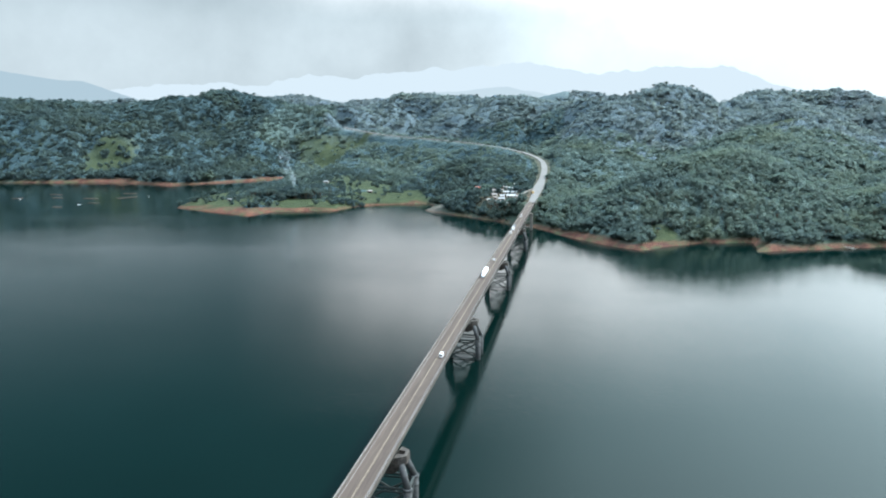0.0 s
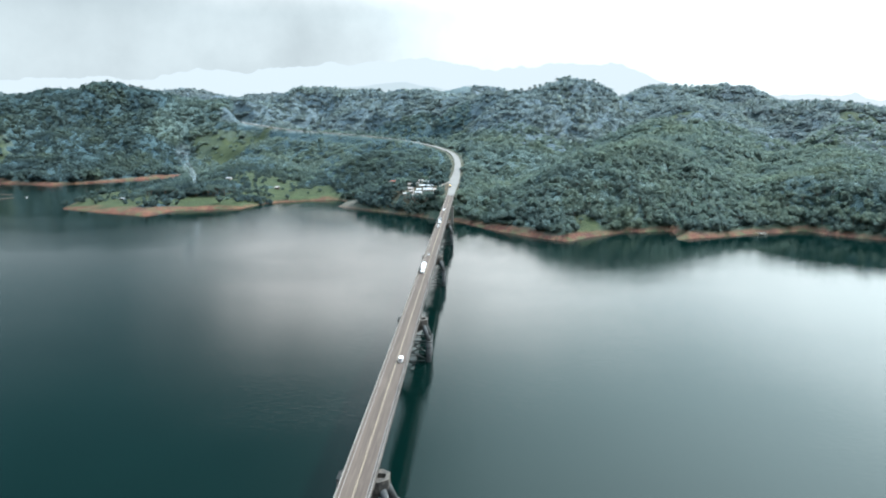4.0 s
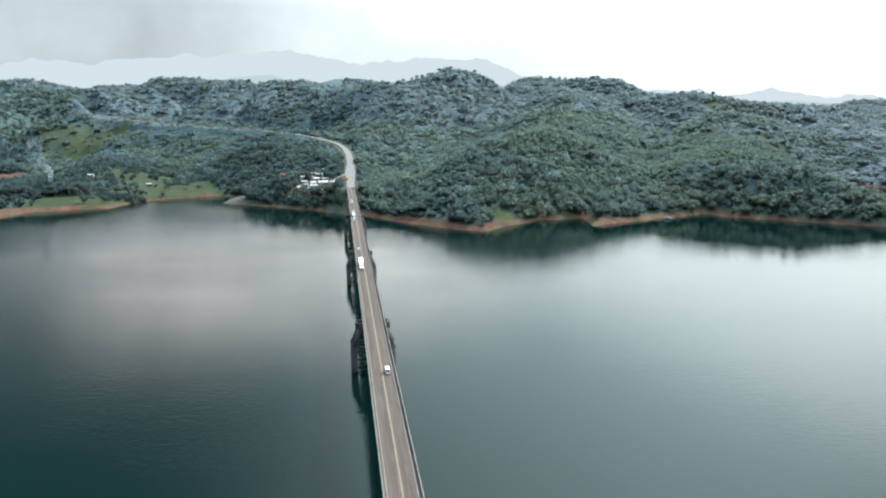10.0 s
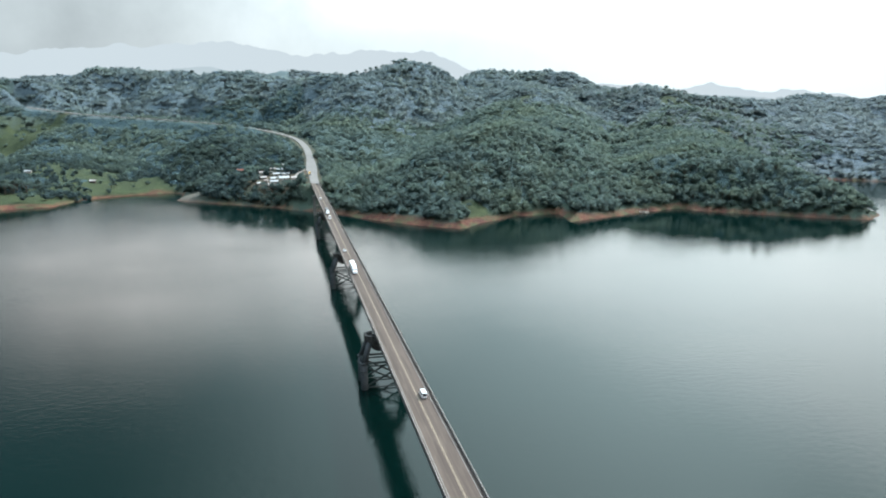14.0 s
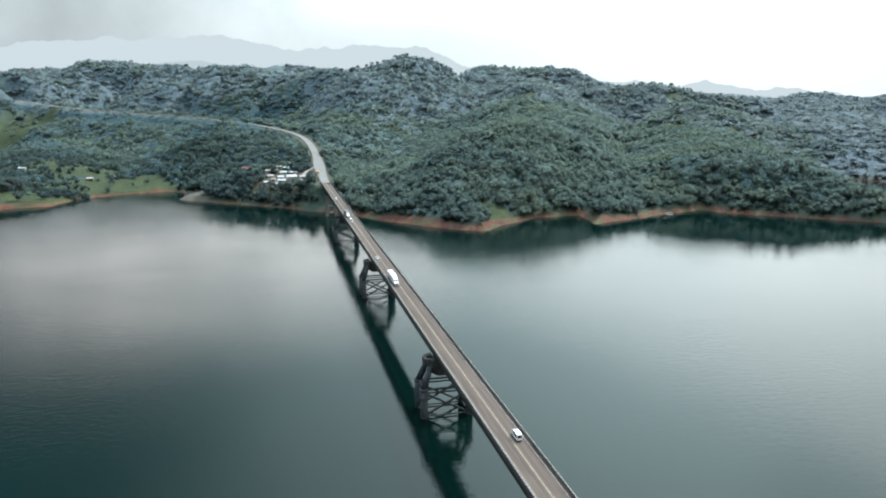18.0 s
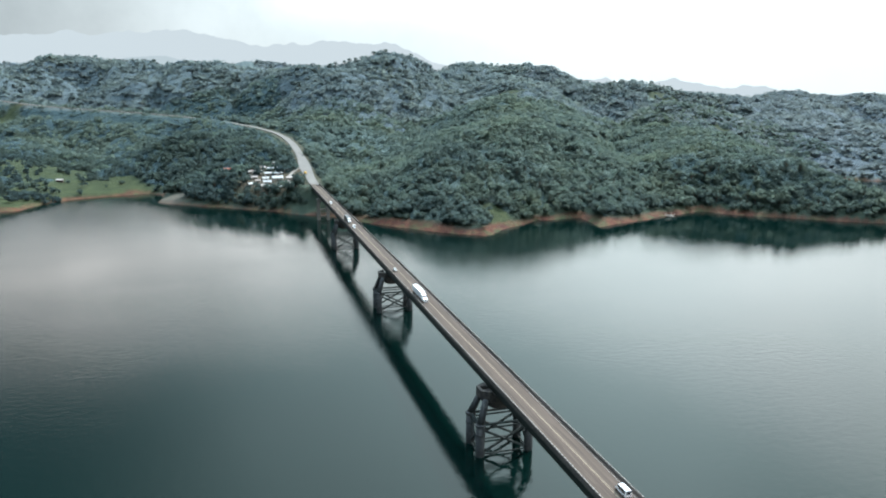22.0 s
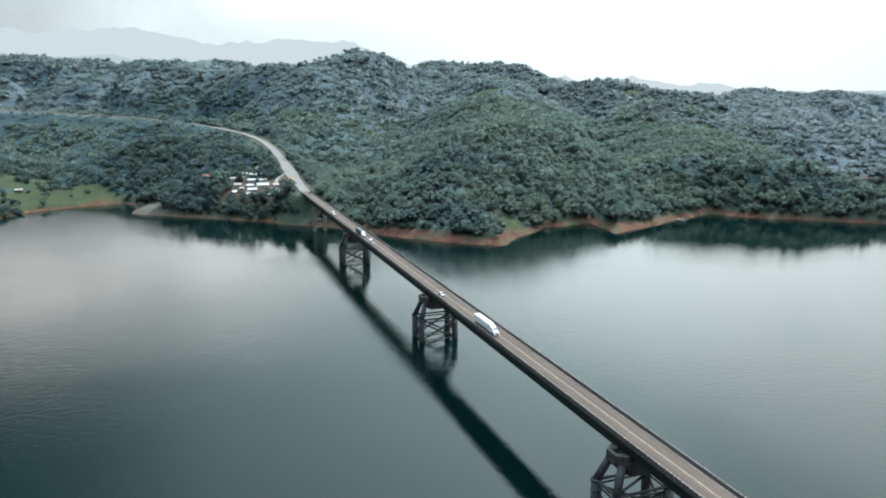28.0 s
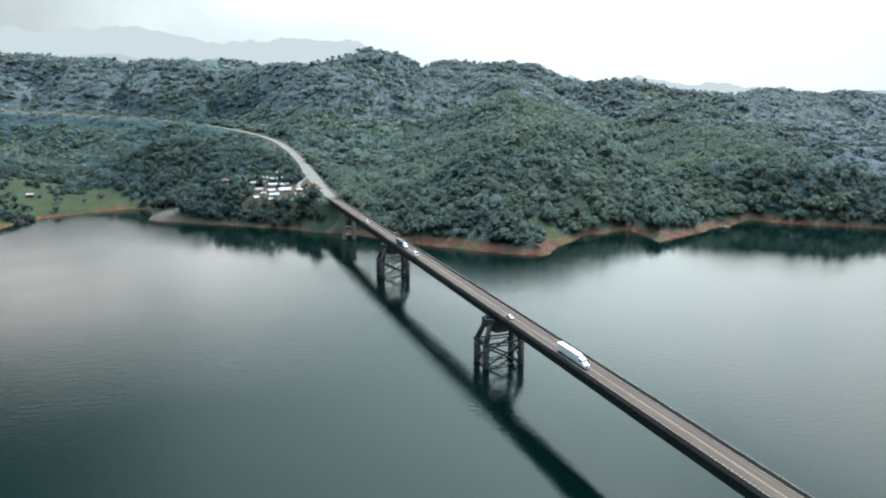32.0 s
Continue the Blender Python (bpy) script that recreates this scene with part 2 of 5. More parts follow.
_m = Mat("lake", (0.0008, 0.0060, 0.0052), 0.008, spec=0.5)
_m.p.inputs["IOR"].default_value = 1.333
_m.mix(_m.span(_m.noise(0.004, 3), 0.4, 0.7, 0, 0.5), (0.0012, 0.0092, 0.0080))
_w1 = _m.noise(0.33, 3, 0.55, (0.75, 1.2, 1))
_w2 = _m.times(_m.noise(1.1, 3, 0.55), 0.42)
_add = _m.node("ShaderNodeMath")
_add.operation = "ADD"
_m.link(_w1, _add.inputs[0])
_m.link(_w2, _add.inputs[1])
_calm = _m.span(_m.noise(0.007, 3, 0.5, (0.6, 1.0, 1)), 0.38, 0.66, 0.35, 1.0)
_wave = _m.times(_add.outputs[0], _calm)
_m.bump(_wave, 0.9, 0.135)
LAKE = _m.m

ASPHALT = Mat("asphalt", (0.076, 0.057, 0.046), 0.85, spec=0.3)
ASPHALT.mix(ASPHALT.span(ASPHALT.noise(0.05, 5, 0.6, (13, 0.15, 1)), 0.4, 0.62, 0, 0.85), (0.044, 0.032, 0.026))
ASPHALT.mix(ASPHALT.span(ASPHALT.noise(0.22, 4, 0.6, (3, 0.25, 1)), 0.5, 0.72, 0, 0.7), (0.102, 0.079, 0.064))
ASPHALT.bump(ASPHALT.noise(6, 3), 0.4, 0.02)
ASPHALT = ASPHALT.m
CONCRETE = Mat("concrete", (0.20, 0.19, 0.17), 0.85).worn((0.10, 0.095, 0.085), (0.26, 0.25, 0.225), 2.0, 0.2, 0.8).m
PALE = Mat("pale_concrete", (0.26, 0.245, 0.225), 0.8).worn((0.15, 0.138, 0.125), (0.34, 0.32, 0.295), 1.4, 0.1, 0.8).m
# parapet and post colour, darkened for the shade on their faces
PARAPET = Mat("shaded_parapet", (0.105, 0.092, 0.083), 0.85).worn((0.055, 0.049, 0.045), (0.16, 0.142, 0.126), 1.1, 0.12, 0.8).m
STEEL = Mat("weathered_steel", (0.032, 0.041, 0.036), 0.65, 0.0, 0.3).worn((0.018, 0.023, 0.021), (0.05, 0.06, 0.05), 1.2, 0.12, 0.8).m
# cap and leg colours are darkened to stand in for their shaded side
CAP = Mat("shaded_cap", (0.062, 0.056, 0.050), 0.9).worn((0.026, 0.024, 0.024), (0.115, 0.102, 0.086), 0.8, 0.22, 0.9).m
LEG = Mat("leg_concrete", (0.055, 0.059, 0.062), 0.85).worn((0.024, 0.026, 0.027), (0.11, 0.112, 0.108), 1.0, 0.25, 0.8).m
RUST = Mat("weathered_brace", (0.026, 0.034, 0.034), 0.8).worn((0.02, 0.025, 0.024), (0.06, 0.07, 0.065), 2.5, 0.5, 0.8).m
YELLOW = Mat("road_yellow", (0.20, 0.162, 0.112), 0.7).worn((0.14, 0.112, 0.085), (0.29, 0.24, 0.17), 1.5, 0.3, 0.7).m
WHITE_LINE = Mat("road_white", (0.20, 0.185, 0.17), 0.7).worn((0.10, 0.09, 0.08), (0.27, 0.26, 0.245), 1.5, 0.3, 0.8).m
TIN = Mat("tin_roof", (0.33, 0.34, 0.34), 0.45, 0.3, 0.5).worn((0.17, 0.15, 0.13), (0.46, 0.47, 0.48), 1.2, 0.25, 0.6).m
TIN_DULL = Mat("dull_tin_roof", (0.30, 0.29, 0.28), 0.7, 0.1, 0.4).worn((0.20, 0.13, 0.09), (0.42, 0.42, 0.42), 1.2, 0.25, 0.8).m
TILE = Mat("clay_tile_roof", (0.26, 0.10, 0.07), 0.85).worn((0.14, 0.07, 0.06), (0.34, 0.15, 0.10), 1.5, 0.3, 0.7).m
PLASTER = Mat("plaster", (0.34, 0.31, 0.27), 0.9).worn((0.18, 0.16, 0.135), (0.42, 0.40, 0.37), 1.0, 0.2, 0.7).m
TIMBER = Mat("timber", (0.085, 0.07, 0.058), 0.9).worn((0.045, 0.038, 0.03), (0.12, 0.10, 0.08), 2.0, 0.3, 0.7).m
DARK = Mat("dark_opening", (0.03, 0.03, 0.03), 0.8).m
WHITE_PAINT = Mat("white_paint", (0.78, 0.79, 0.80), 0.35, 0.0, 0.5).worn((0.62, 0.62, 0.61), (0.82, 0.82, 0.82), 0.8, 0.3, 0.5).m
SILVER_PAINT = Mat("silver_paint", (0.45, 0.45, 0.44), 0.35, 0.5, 0.5).m
DARK_PAINT = Mat("dark_paint", (0.06, 0.065, 0.07), 0.45, 0.0, 0.5).worn((0.04, 0.04, 0.04), (0.10, 0.10, 0.105), 0.8, 0.3, 0.6).m
YELLOW_PAINT = Mat("yellow_paint", (0.55, 0.33, 0.06), 0.5, 0.0, 0.5).m
RUBBER = Mat("rubber", (0.025, 0.025, 0.025), 0.85).m
GLASS = Mat("dark_glass", (0.02, 0.025, 0.03), 0.08, 0.0, 0.6).m
CHROME = Mat("chrome", (0.6, 0.6, 0.6), 0.2, 1.0).m
RED_LENS = Mat("red_lens", (0.35, 0.02, 0.02), 0.3).m
DUSTY = Mat("dusty_road", (0.150, 0.145, 0.137), 0.9).worn((0.11, 0.105, 0.098), (0.19, 0.185, 0.172), 0.4, 0.05, 0.7).m


# ---- helpers for building ----
def part(name, bm, material, parent=None, label="", smooth=False):
    """Links a bmesh as one mesh object under a thing or a part."""
    me = bpy.data.meshes.new(name)
    bm.to_mesh(me)
    bm.free()
    me.materials.append(material)
    if smooth:
        me.polygons.foreach_set("use_smooth", [True] * len(me.polygons))
    ob = new(name, me)
    if parent is not None:
        ob.parent = parent
    if label:
        ob["label"] = label
    return ob


def piece(name, ob, parent, m):
    """Another object on the same mesh as ob, at the pose m under parent."""
    o = new(name, ob.data)
    o.parent = parent
    o.matrix_basis = m
    return o


def thing(name, m, label, category, group=""):
    ob = new(name)
    ob.matrix_basis = m
    return tagged(ob, label, category, group)


def box(bm, lo, hi, bevel=0.0):
    """A box from corner to corner, its long edges broken where bevel is given."""
    g = bmesh.ops.create_cube(bm, size=1.0)
    vs = g["verts"]
    c, s = (Vector(lo) + Vector(hi)) / 2, Vector(hi) - Vector(lo)
    for v in vs:
        v.co = Vector((v.co.x * s.x, v.co.y * s.y, v.co.z * s.z)) + c
    if bevel:
        es = list({e for v in vs for e in v.link_edges})
        bmesh.ops.bevel(bm, geom=es, offset=bevel, segments=1, affect="EDGES")
    return bm


def boxed(lo, hi, bevel=0.0):
    return box(bmesh.new(), lo, hi, bevel)


def tube(bm, a, b, r0, r1=None, sides=10, caps=True):
    """A tapered round bar from a to b."""
    a, b = Vector(a), Vector(b)
    r1 = r0 if r1 is None else r1
    q = (b - a).to_track_quat("Z", "Y")
    rings = []
    for p, r in ((a, r0), (b, r1)):
        rings.append([bm.verts.new(p + q @ Vector((r * math.cos(t), r * math.sin(t), 0))) for t in (2 * math.pi * i / sides for i in range(sides))])
    for i in range(sides):
        j = (i + 1) % sides
        bm.faces.new((rings[0][i], rings[0][j], rings[1][j], rings[1][i]))
    if caps:
        bm.faces.new(rings[1])
        bm.faces.new(rings[0][::-1])
    return bm


def prism(bm, outline, y0, y1):
    """Extrudes a closed outline of (x, z) from y0 to y1."""
    n = len(outline)
    a = [bm.verts.new((x, y0, z)) for x, z in outline]
    b = [bm.verts.new((x, y1, z)) for x, z in outline]
    for i in range(n):
        j = (i + 1) % n
        bm.faces.new((a[i], a[j], b[j], b[i]))
    bm.faces.new(a[::-1])
    bm.faces.new(b)
    bmesh.ops.recalc_face_normals(bm, faces=bm.faces[:])
    return bm


def raw_mesh(name, verts, tris, material, attrs=None, smooth=False, quads=False):
    """A mesh from numpy arrays, with point attributes."""
    k = 4 if quads else 3
    me = bpy.data.meshes.new(name)
    me.vertices.add(len(verts))
    me.vertices.foreach_set("co", np.ascontiguousarray(verts, dtype=np.float32).ravel())
    me.loops.add(len(tris) * k)
    me.loops.foreach_set("vertex_index", np.ascontiguousarray(tris, dtype=np.int32).ravel())
    me.polygons.add(len(tris))
    me.polygons.foreach_set("loop_start", np.arange(0, len(tris) * k, k, dtype=np.int32))
    me.polygons.foreach_set("loop_total", np.full(len(tris), k, dtype=np.int32))
    me.polygons.foreach_set("use_smooth", np.full(len(tris), smooth))
    for key, val in (attrs or {}).items():
        at = me.attributes.new(key, "FLOAT", "POINT")
        at.data.foreach_set("value", np.ascontiguousarray(val, dtype=np.float32))
    me.materials.append(material)
    me.update()
    me.validate()
    return new(name, me)


# ---- the lie of the land ----
def lattice(ix, iy, seed):
    h = (ix.astype(np.int64) * 374761393 + iy.astype(np.int64) * 668265263 + seed * 974711) & 0x7FFFFFFF
    h = ((h ^ (h >> 13)) * 1274126177) & 0x7FFFFFFF
    return ((h ^ (h >> 16)) & 0xFFFF) / 65535.0


def value_noise(x, y, size, seed):
    u, v = x / size, y / size
    ix, iy = np.floor(u), np.floor(v)
    fx, fy = u - ix, v - iy
    fx, fy = fx * fx * (3 - 2 * fx), fy * fy * (3 - 2 * fy)
    a, b = lattice(ix, iy, seed), lattice(ix + 1, iy, seed)
    c, d = lattice(ix, iy + 1, seed), lattice(ix + 1, iy + 1, seed)
    return (a * (1 - fx) + b * fx) * (1 - fy) + (c * (1 - fx) + d * fx) * fy


def rough_noise(x, y, size, seed, octaves=4):
    s, amp, tot = 0, 1.0, 0.0
    for k in range(octaves):
        s = s + amp * (value_noise(x + 91.7 * k, y - 57.3 * k, size / 2 ** k, seed + k) - 0.5)
        tot += amp
        amp *= 0.5
    return s / tot * 2


# the water's edge, from west to east
SHORE = [(-4600, 1500), (-1700, 1640), (-1159, 1694), (-957, 1738), (-860, 1716), (-778, 1692), (-667, 1801), (-600, 1890), (-548, 1800),
         (-575, 1645), (-596, 1503), (-562, 1366), (-470, 1322), (-408, 1300), (-394, 1347), (-304, 1372), (-280, 1435), (-232, 1466),
         (-190, 1480), (-166, 1468), (-166, 1398), (-117, 1358), (-38, 1297), (17, 1248), (65, 1181), (105, 1140), (133, 1121),
         (157, 1150), (210, 1180), (256, 1188), (247, 1130), (344, 1175), (405, 1195), (445, 1147), (512, 1105), (558, 1076)]
SHORE += [(596, 1098), (640, 1240), (690, 1390), (790, 1420), (930, 1330), (1200, 1150), (2000, 1000), (4600, 700)]
LAND = np.array(SHORE + [(4600, 4700), (-4600, 4700)], float)

# ridges: x, y, height at one end, then the other, and the breadth of the slope
RIDGES = [
    ((-2600, 1950, 138), (-1430, 2010, 154), 330), ((-1430, 2010, 154), (-960, 2290, 182), 330), ((-960, 2290, 182), (-640, 2330, 146), 280),
    ((-640, 2330, 147), (-530, 2000, 30), 170), ((-400, 1402, 22), (-330, 1480, 20), 75), ((-330, 1480, 20), (-420, 1800, 40), 130),
    ((-70, 1441, 64), (-130, 1620, 56), 110), ((0, 1600, 52), (-100, 1840, 72), 140), ((-100, 1840, 72), (-391, 2025, 70), 150),
    ((-391, 2025, 70), (-660, 2360, 91), 170), ((80, 1690, 66), (110, 1898, 116), 170), ((110, 1898, 116), (214, 2072, 171), 210),
    ((214, 2072, 171), (-110, 2350, 165), 250), ((-110, 2350, 165), (-450, 2620, 177), 280), ((-450, 2620, 177), (-1000, 2980, 172), 320),
    ((214, 2072, 171), (560, 2357, 155), 260), ((560, 2357, 155), (710, 2305, 177), 260), ((710, 2305, 150), (770, 2000, 122), 210),
    ((770, 2000, 122), (977, 1937, 111), 200), ((770, 2000, 105), (727, 1685, 82), 190), ((150, 1290, 53), (256, 1386, 68), 120),
    ((256, 1386, 68), (373, 1690, 98), 180), ((373, 1690, 98), (560, 2100, 150), 210), ((548, 1095, 36), (500, 1300, 38), 95),
    ((500, 1300, 55), (727, 1685, 82), 165), ((1365, 2146, 109), (960, 1700, 71), 230), ((1365, 2146, 109), (2400, 2000, 143), 380),
    ((1050, 1560, 60), (1500, 1500, 95), 240), ((-1000, 2980, 172), (0, 3150, 183), 420), ((0, 3150, 183), (900, 2950, 161), 420),
    ((900, 2950, 161), (2200, 3000, 111), 420), ((-1000, 2980, 172), (-2600, 2900, 195), 450)]

# the road on the far side: x, y, height
ROAD = [(0, 1312, 26.8), (1, 1400, 33.5), (3, 1500, 44.0), (0, 1600, 54.0), (-14, 1690, 62.0), (-48, 1770, 69.0), (-104, 1840, 76.0),
        (-180, 1895, 83.5), (-280, 1960, 89.5), (-391, 2028, 95.0), (-500, 2150, 103.0), (-600, 2260, 112.0)]


def spline(points, step):
    """A smooth line through points, sampled about every step metres."""
    p = [Vector(q) for q in points]
    p = [2 * p[0] - p[1]] + p + [2 * p[-1] - p[-2]]
    out = []
    for i in range(1, len(p) - 2):
        n = max(2, int((p[i + 1] - p[i]).length / step))
        for k in range(n):
            t = k / n
            a, b, c, d = p[i - 1], p[i], p[i + 1], p[i + 2]
            out.append(0.5 * (2 * b + (c - a) * t + (2 * a - 5 * b + 4 * c - d) * t * t + (3 * b - a - 3 * c + d) * t ** 3))
    out.append(p[-2])
    return out


ROAD_LINE = spline(ROAD, 8.0)
ROAD_ARR = np.array([tuple(v) for v in ROAD_LINE])
VILLAGE = (-42.0, 1372.0)


def seg_dist(x, y, a, b):
    dx, dy = b[0] - a[0], b[1] - a[1]
    t = np.clip(((x - a[0]) * dx + (y - a[1]) * dy) / (dx * dx + dy * dy), 0, 1)
    return np.hypot(x - a[0] - t * dx, y - a[1] - t * dy), t


def shore_dist(x, y):
    """Metres inland from the water's edge; negative out on the water."""
    best = np.full(x.shape, 1e9)
    inside = np.zeros(x.shape, bool)
    n = len(LAND)
    for i in range(n):
        a, b = LAND[i], LAND[(i + 1) % n]
        d, _ = seg_dist(x, y, a, b)
        best = np.minimum(best, d)
        if a[1] != b[1]:
            cross = ((a[1] > y) != (b[1] > y)) & (x < (b[0] - a[0]) * (y - a[1]) / (b[1] - a[1]) + a[0])
            inside ^= cross
    return np.where(inside, best, -best)


def step01(x, a, b):
    t = np.clip((x - a) / (b - a), 0, 1)
    return t * t * (3 - 2 * t)


def road_near(x, y):
    d, z = np.full(x.shape, 1e9), np.zeros(x.shape)
    pts = ROAD_ARR[::2]
    for a, b in zip(pts[:-1], pts[1:]):
        e, t = seg_dist(x, y, a, b)
        m = e < d
        d = np.where(m, e, d)
        z = np.where(m, a[2] + t * (b[2] - a[2]), z)
    return d, z


def land(x, y):
    """Height of the ground, and metres inland."""
    x, y = np.asarray(x, float), np.asarray(y, float)
    s = shore_dist(x, y) + 7 * rough_noise(x, y, 46, 3, 3)
    acc, top, most = np.zeros(x.shape), np.ones(x.shape), np.zeros(x.shape)
    for a, b, w in RIDGES:
        d, t = seg_dist(x, y, a, b)
        crest = a[2] + t * (b[2] - a[2])
        here = crest * np.exp(-(d / w) ** 2)
        top = np.where(here > most, crest, top)
        most = np.maximum(most, here)
        acc += here ** 6
    hill = acc ** (1 / 6.0)
    # gullies run down the flanks and leave the crests and feet alone
    share = np.clip(hill / np.maximum(top, 1.0), 0, 1)
    fold = 1 - np.abs(rough_noise(x + 30 * rough_noise(x, y, 90, 44, 2), y, 150, 41, 2)) * 1.6
    hill = hill * (1 - 0.55 * np.clip(fold - 0.45, 0, 1) * np.clip(4.6 * share * (1 - share), 0, 1))
    spur = rough_noise(x, y, 170, 11, 4)
    hill = hill * (1 + 0.20 * spur) + 5 * rough_noise(x, y, 60, 29, 3)
    h = np.maximum(hill, 0) * step01(s, -10, np.where((x > 20) & (x < 620), 85, 150)) + 5.0 * (1 - np.exp(-np.maximum(s, 0) / 9))
    h = np.where(s < 0, np.maximum(s * 0.35, -14), h)
    vd = np.hypot((x - VILLAGE[0]) / 1.0, (y - VILLAGE[1]) / 1.3)
    h = np.where(s > 0, h + (np.clip(14 + (y - 1318) * 0.17, 14, 34) - h) * step01(vd, 75, 40) * step01(s, 5, 40), h)
    rd, rz = road_near(x, y)
    h = np.where(s > -30, h + (rz - 0.9 - h) * step01(rd, 46, 9) * step01(s, -5, 30), h)
    return h, s, rd, vd


# cleared land: x, y, radius along x and y, strength
FIELDS = [(-335, 1560, 75, 60, 0.75), (-285, 1440, 62, 24, 1.0), (-505, 1395, 85, 58, 1.0), (-560, 1500, 50, 110, 0.9), (-455, 1450, 45, 60, 0.8), (-250, 1500, 75, 55, 1.0), (-330, 1392, 90, 32, 1.0), (-480, 1370, 60, 28, 1.0), (-520, 2030, 75, 110, 1.0),
          (-1030, 1855, 75, 75, 0.9), (440, 1880, 70, 45, 0.9), (700, 1545, 22, 75, 0.9), (160, 1168, 17, 24, 1.0), (-600, 2060, 60, 60, 0.8), (815, 1885, 60, 40, 0.8), (-235, 1425, 50, 40, 1.0), (-300, 1465, 45, 40, 0.7), (900, 1880, 60, 50, 0.6)]


def cover(x, y, h, s):
    """How much of the ground is grass, bare clay and pale sand."""
    n1, n2 = rough_noise(x, y, 38, 51, 3), rough_noise(x, y, 120, 77, 3)
    grass = np.zeros(x.shape)
    for fx, fy, rx, ry, k in FIELDS:
        grass = np.maximum(grass, k * step01(np.hypot((x - fx) / rx, (y - fy) / ry) + 0.35 * n1, 1.1, 0.75))
    top = 2.3 + 3.0 * n2 + 3.2 * n1
    east = np.exp(-(((x - 110) / 75) ** 2 + ((y - 1165) / 70) ** 2)) + np.exp(-(((x - 265) / 50) ** 2 + ((y - 1160) / 45) ** 2))
    west = np.exp(-(((x + 400) / 100) ** 2 + ((y - 1340) / 45) ** 2)) + 0.7 * np.exp(-(((x + 205) / 22) ** 2 + ((y - 1492) / 22) ** 2))
    lone = np.exp(-(((x + 960) / 150) ** 2 + ((y - 1760) / 50) ** 2)) + 0.6 * np.exp(-(((x + 640) / 90) ** 2 + ((y - 1850) / 80) ** 2))
    top = top * 0.8 - 2.6 * step01(x, -150, -120) * step01(x, 5, -25) * step01(y, 1500, 1460) + 4.8 * east + 4.8 * west + 4.5 * lone
    clay = step01(h, top + 1.2, top - 1.2)
    grass = np.maximum(grass, 0.4 * step01(h, top + 4, top + 1) * step01(n1, -0.15, 0.25))
    sand = np.exp(-(((x + 150) / 17) ** 2 + ((y - 1402) / 26) ** 2)) * 0.9
    sand = np.clip(sand + 0.5 * n1 * sand, 0, 1)
    return np.clip(grass, 0, 1), clay, sand


def uneven_axis(breaks):
    """Grid lines with a spacing of their own in each stretch."""
    out = []
    for (a, s), (b, _) in zip(breaks[:-1], breaks[1:]):
        out.append(np.arange(a, b, s))
    return np.concatenate(out + [[breaks[-1][0]]])


def build_ground():
    xs = uneven_axis([(-4600, 160), (-2000, 40), (-1300, 11), (-650, 6.5), (720, 11), (1300, 40), (2400, 160), (4600, 0)])
    ys = uneven_axis([(640, 60), (1000, 12), (1090, 6), (1560, 8), (1900, 13), (2500, 30), (3200, 120), (4700, 0)])
    X, Y = np.meshgrid(xs, ys)
    h, s, rd, vd = land(X, Y)
    g, c, sd = cover(X, Y, h, s)
    near_road = step01(rd, 16, 8)
    c = np.clip(np.maximum(c, 0.18 * near_road) + 0.25 * step01(vd, 52, 30), 0, 1)
    idx = np.arange(X.size).reshape(X.shape)
    q = np.stack([idx[:-1, :-1], idx[:-1, 1:], idx[1:, 1:], idx[1:, :-1]], -1).reshape(-1, 4)
    wet = (s < -45).ravel()
    q = q[~wet[q].all(1)]
    # the painted haze sets in north of y 1680 and east of x 620
    ob = raw_mesh("ground", np.stack([X.ravel(), Y.ravel(), h.ravel()], 1), q, GROUND, {"haze_tint": np.maximum(step01(Y, 1680, 2050), 0.9 * step01(X, 620, 720)).ravel(), "grass": g.ravel(), "clay": c.ravel(), "sand": sd.ravel()}, True, True)
    return tagged(ob, "hilly ground of scrub, grass and red clay banks", "ground", kind="structure")


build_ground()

# the lake: one sheet to the horizon
bm = bmesh.new()
bmesh.ops.create_grid(bm, x_segments=24, y_segments=24, size=4800)
tagged(part("water", bm, LAKE), "calm dark green lake with fine ripples", "lake", kind="structure")


# ---- woods ----
def ico():
    bm = bmesh.new()
    bmesh.ops.create_icosphere(bm, subdivisions=1, radius=1.0)
    v = np.array([tuple(q.co) for q in bm.verts])
    f = np.array([[q.index for q in p.verts] for p in bm.faces])
    bm.free()
    return v, f


ICO_V, ICO_F = ico()
rng = np.random.default_rng(5)


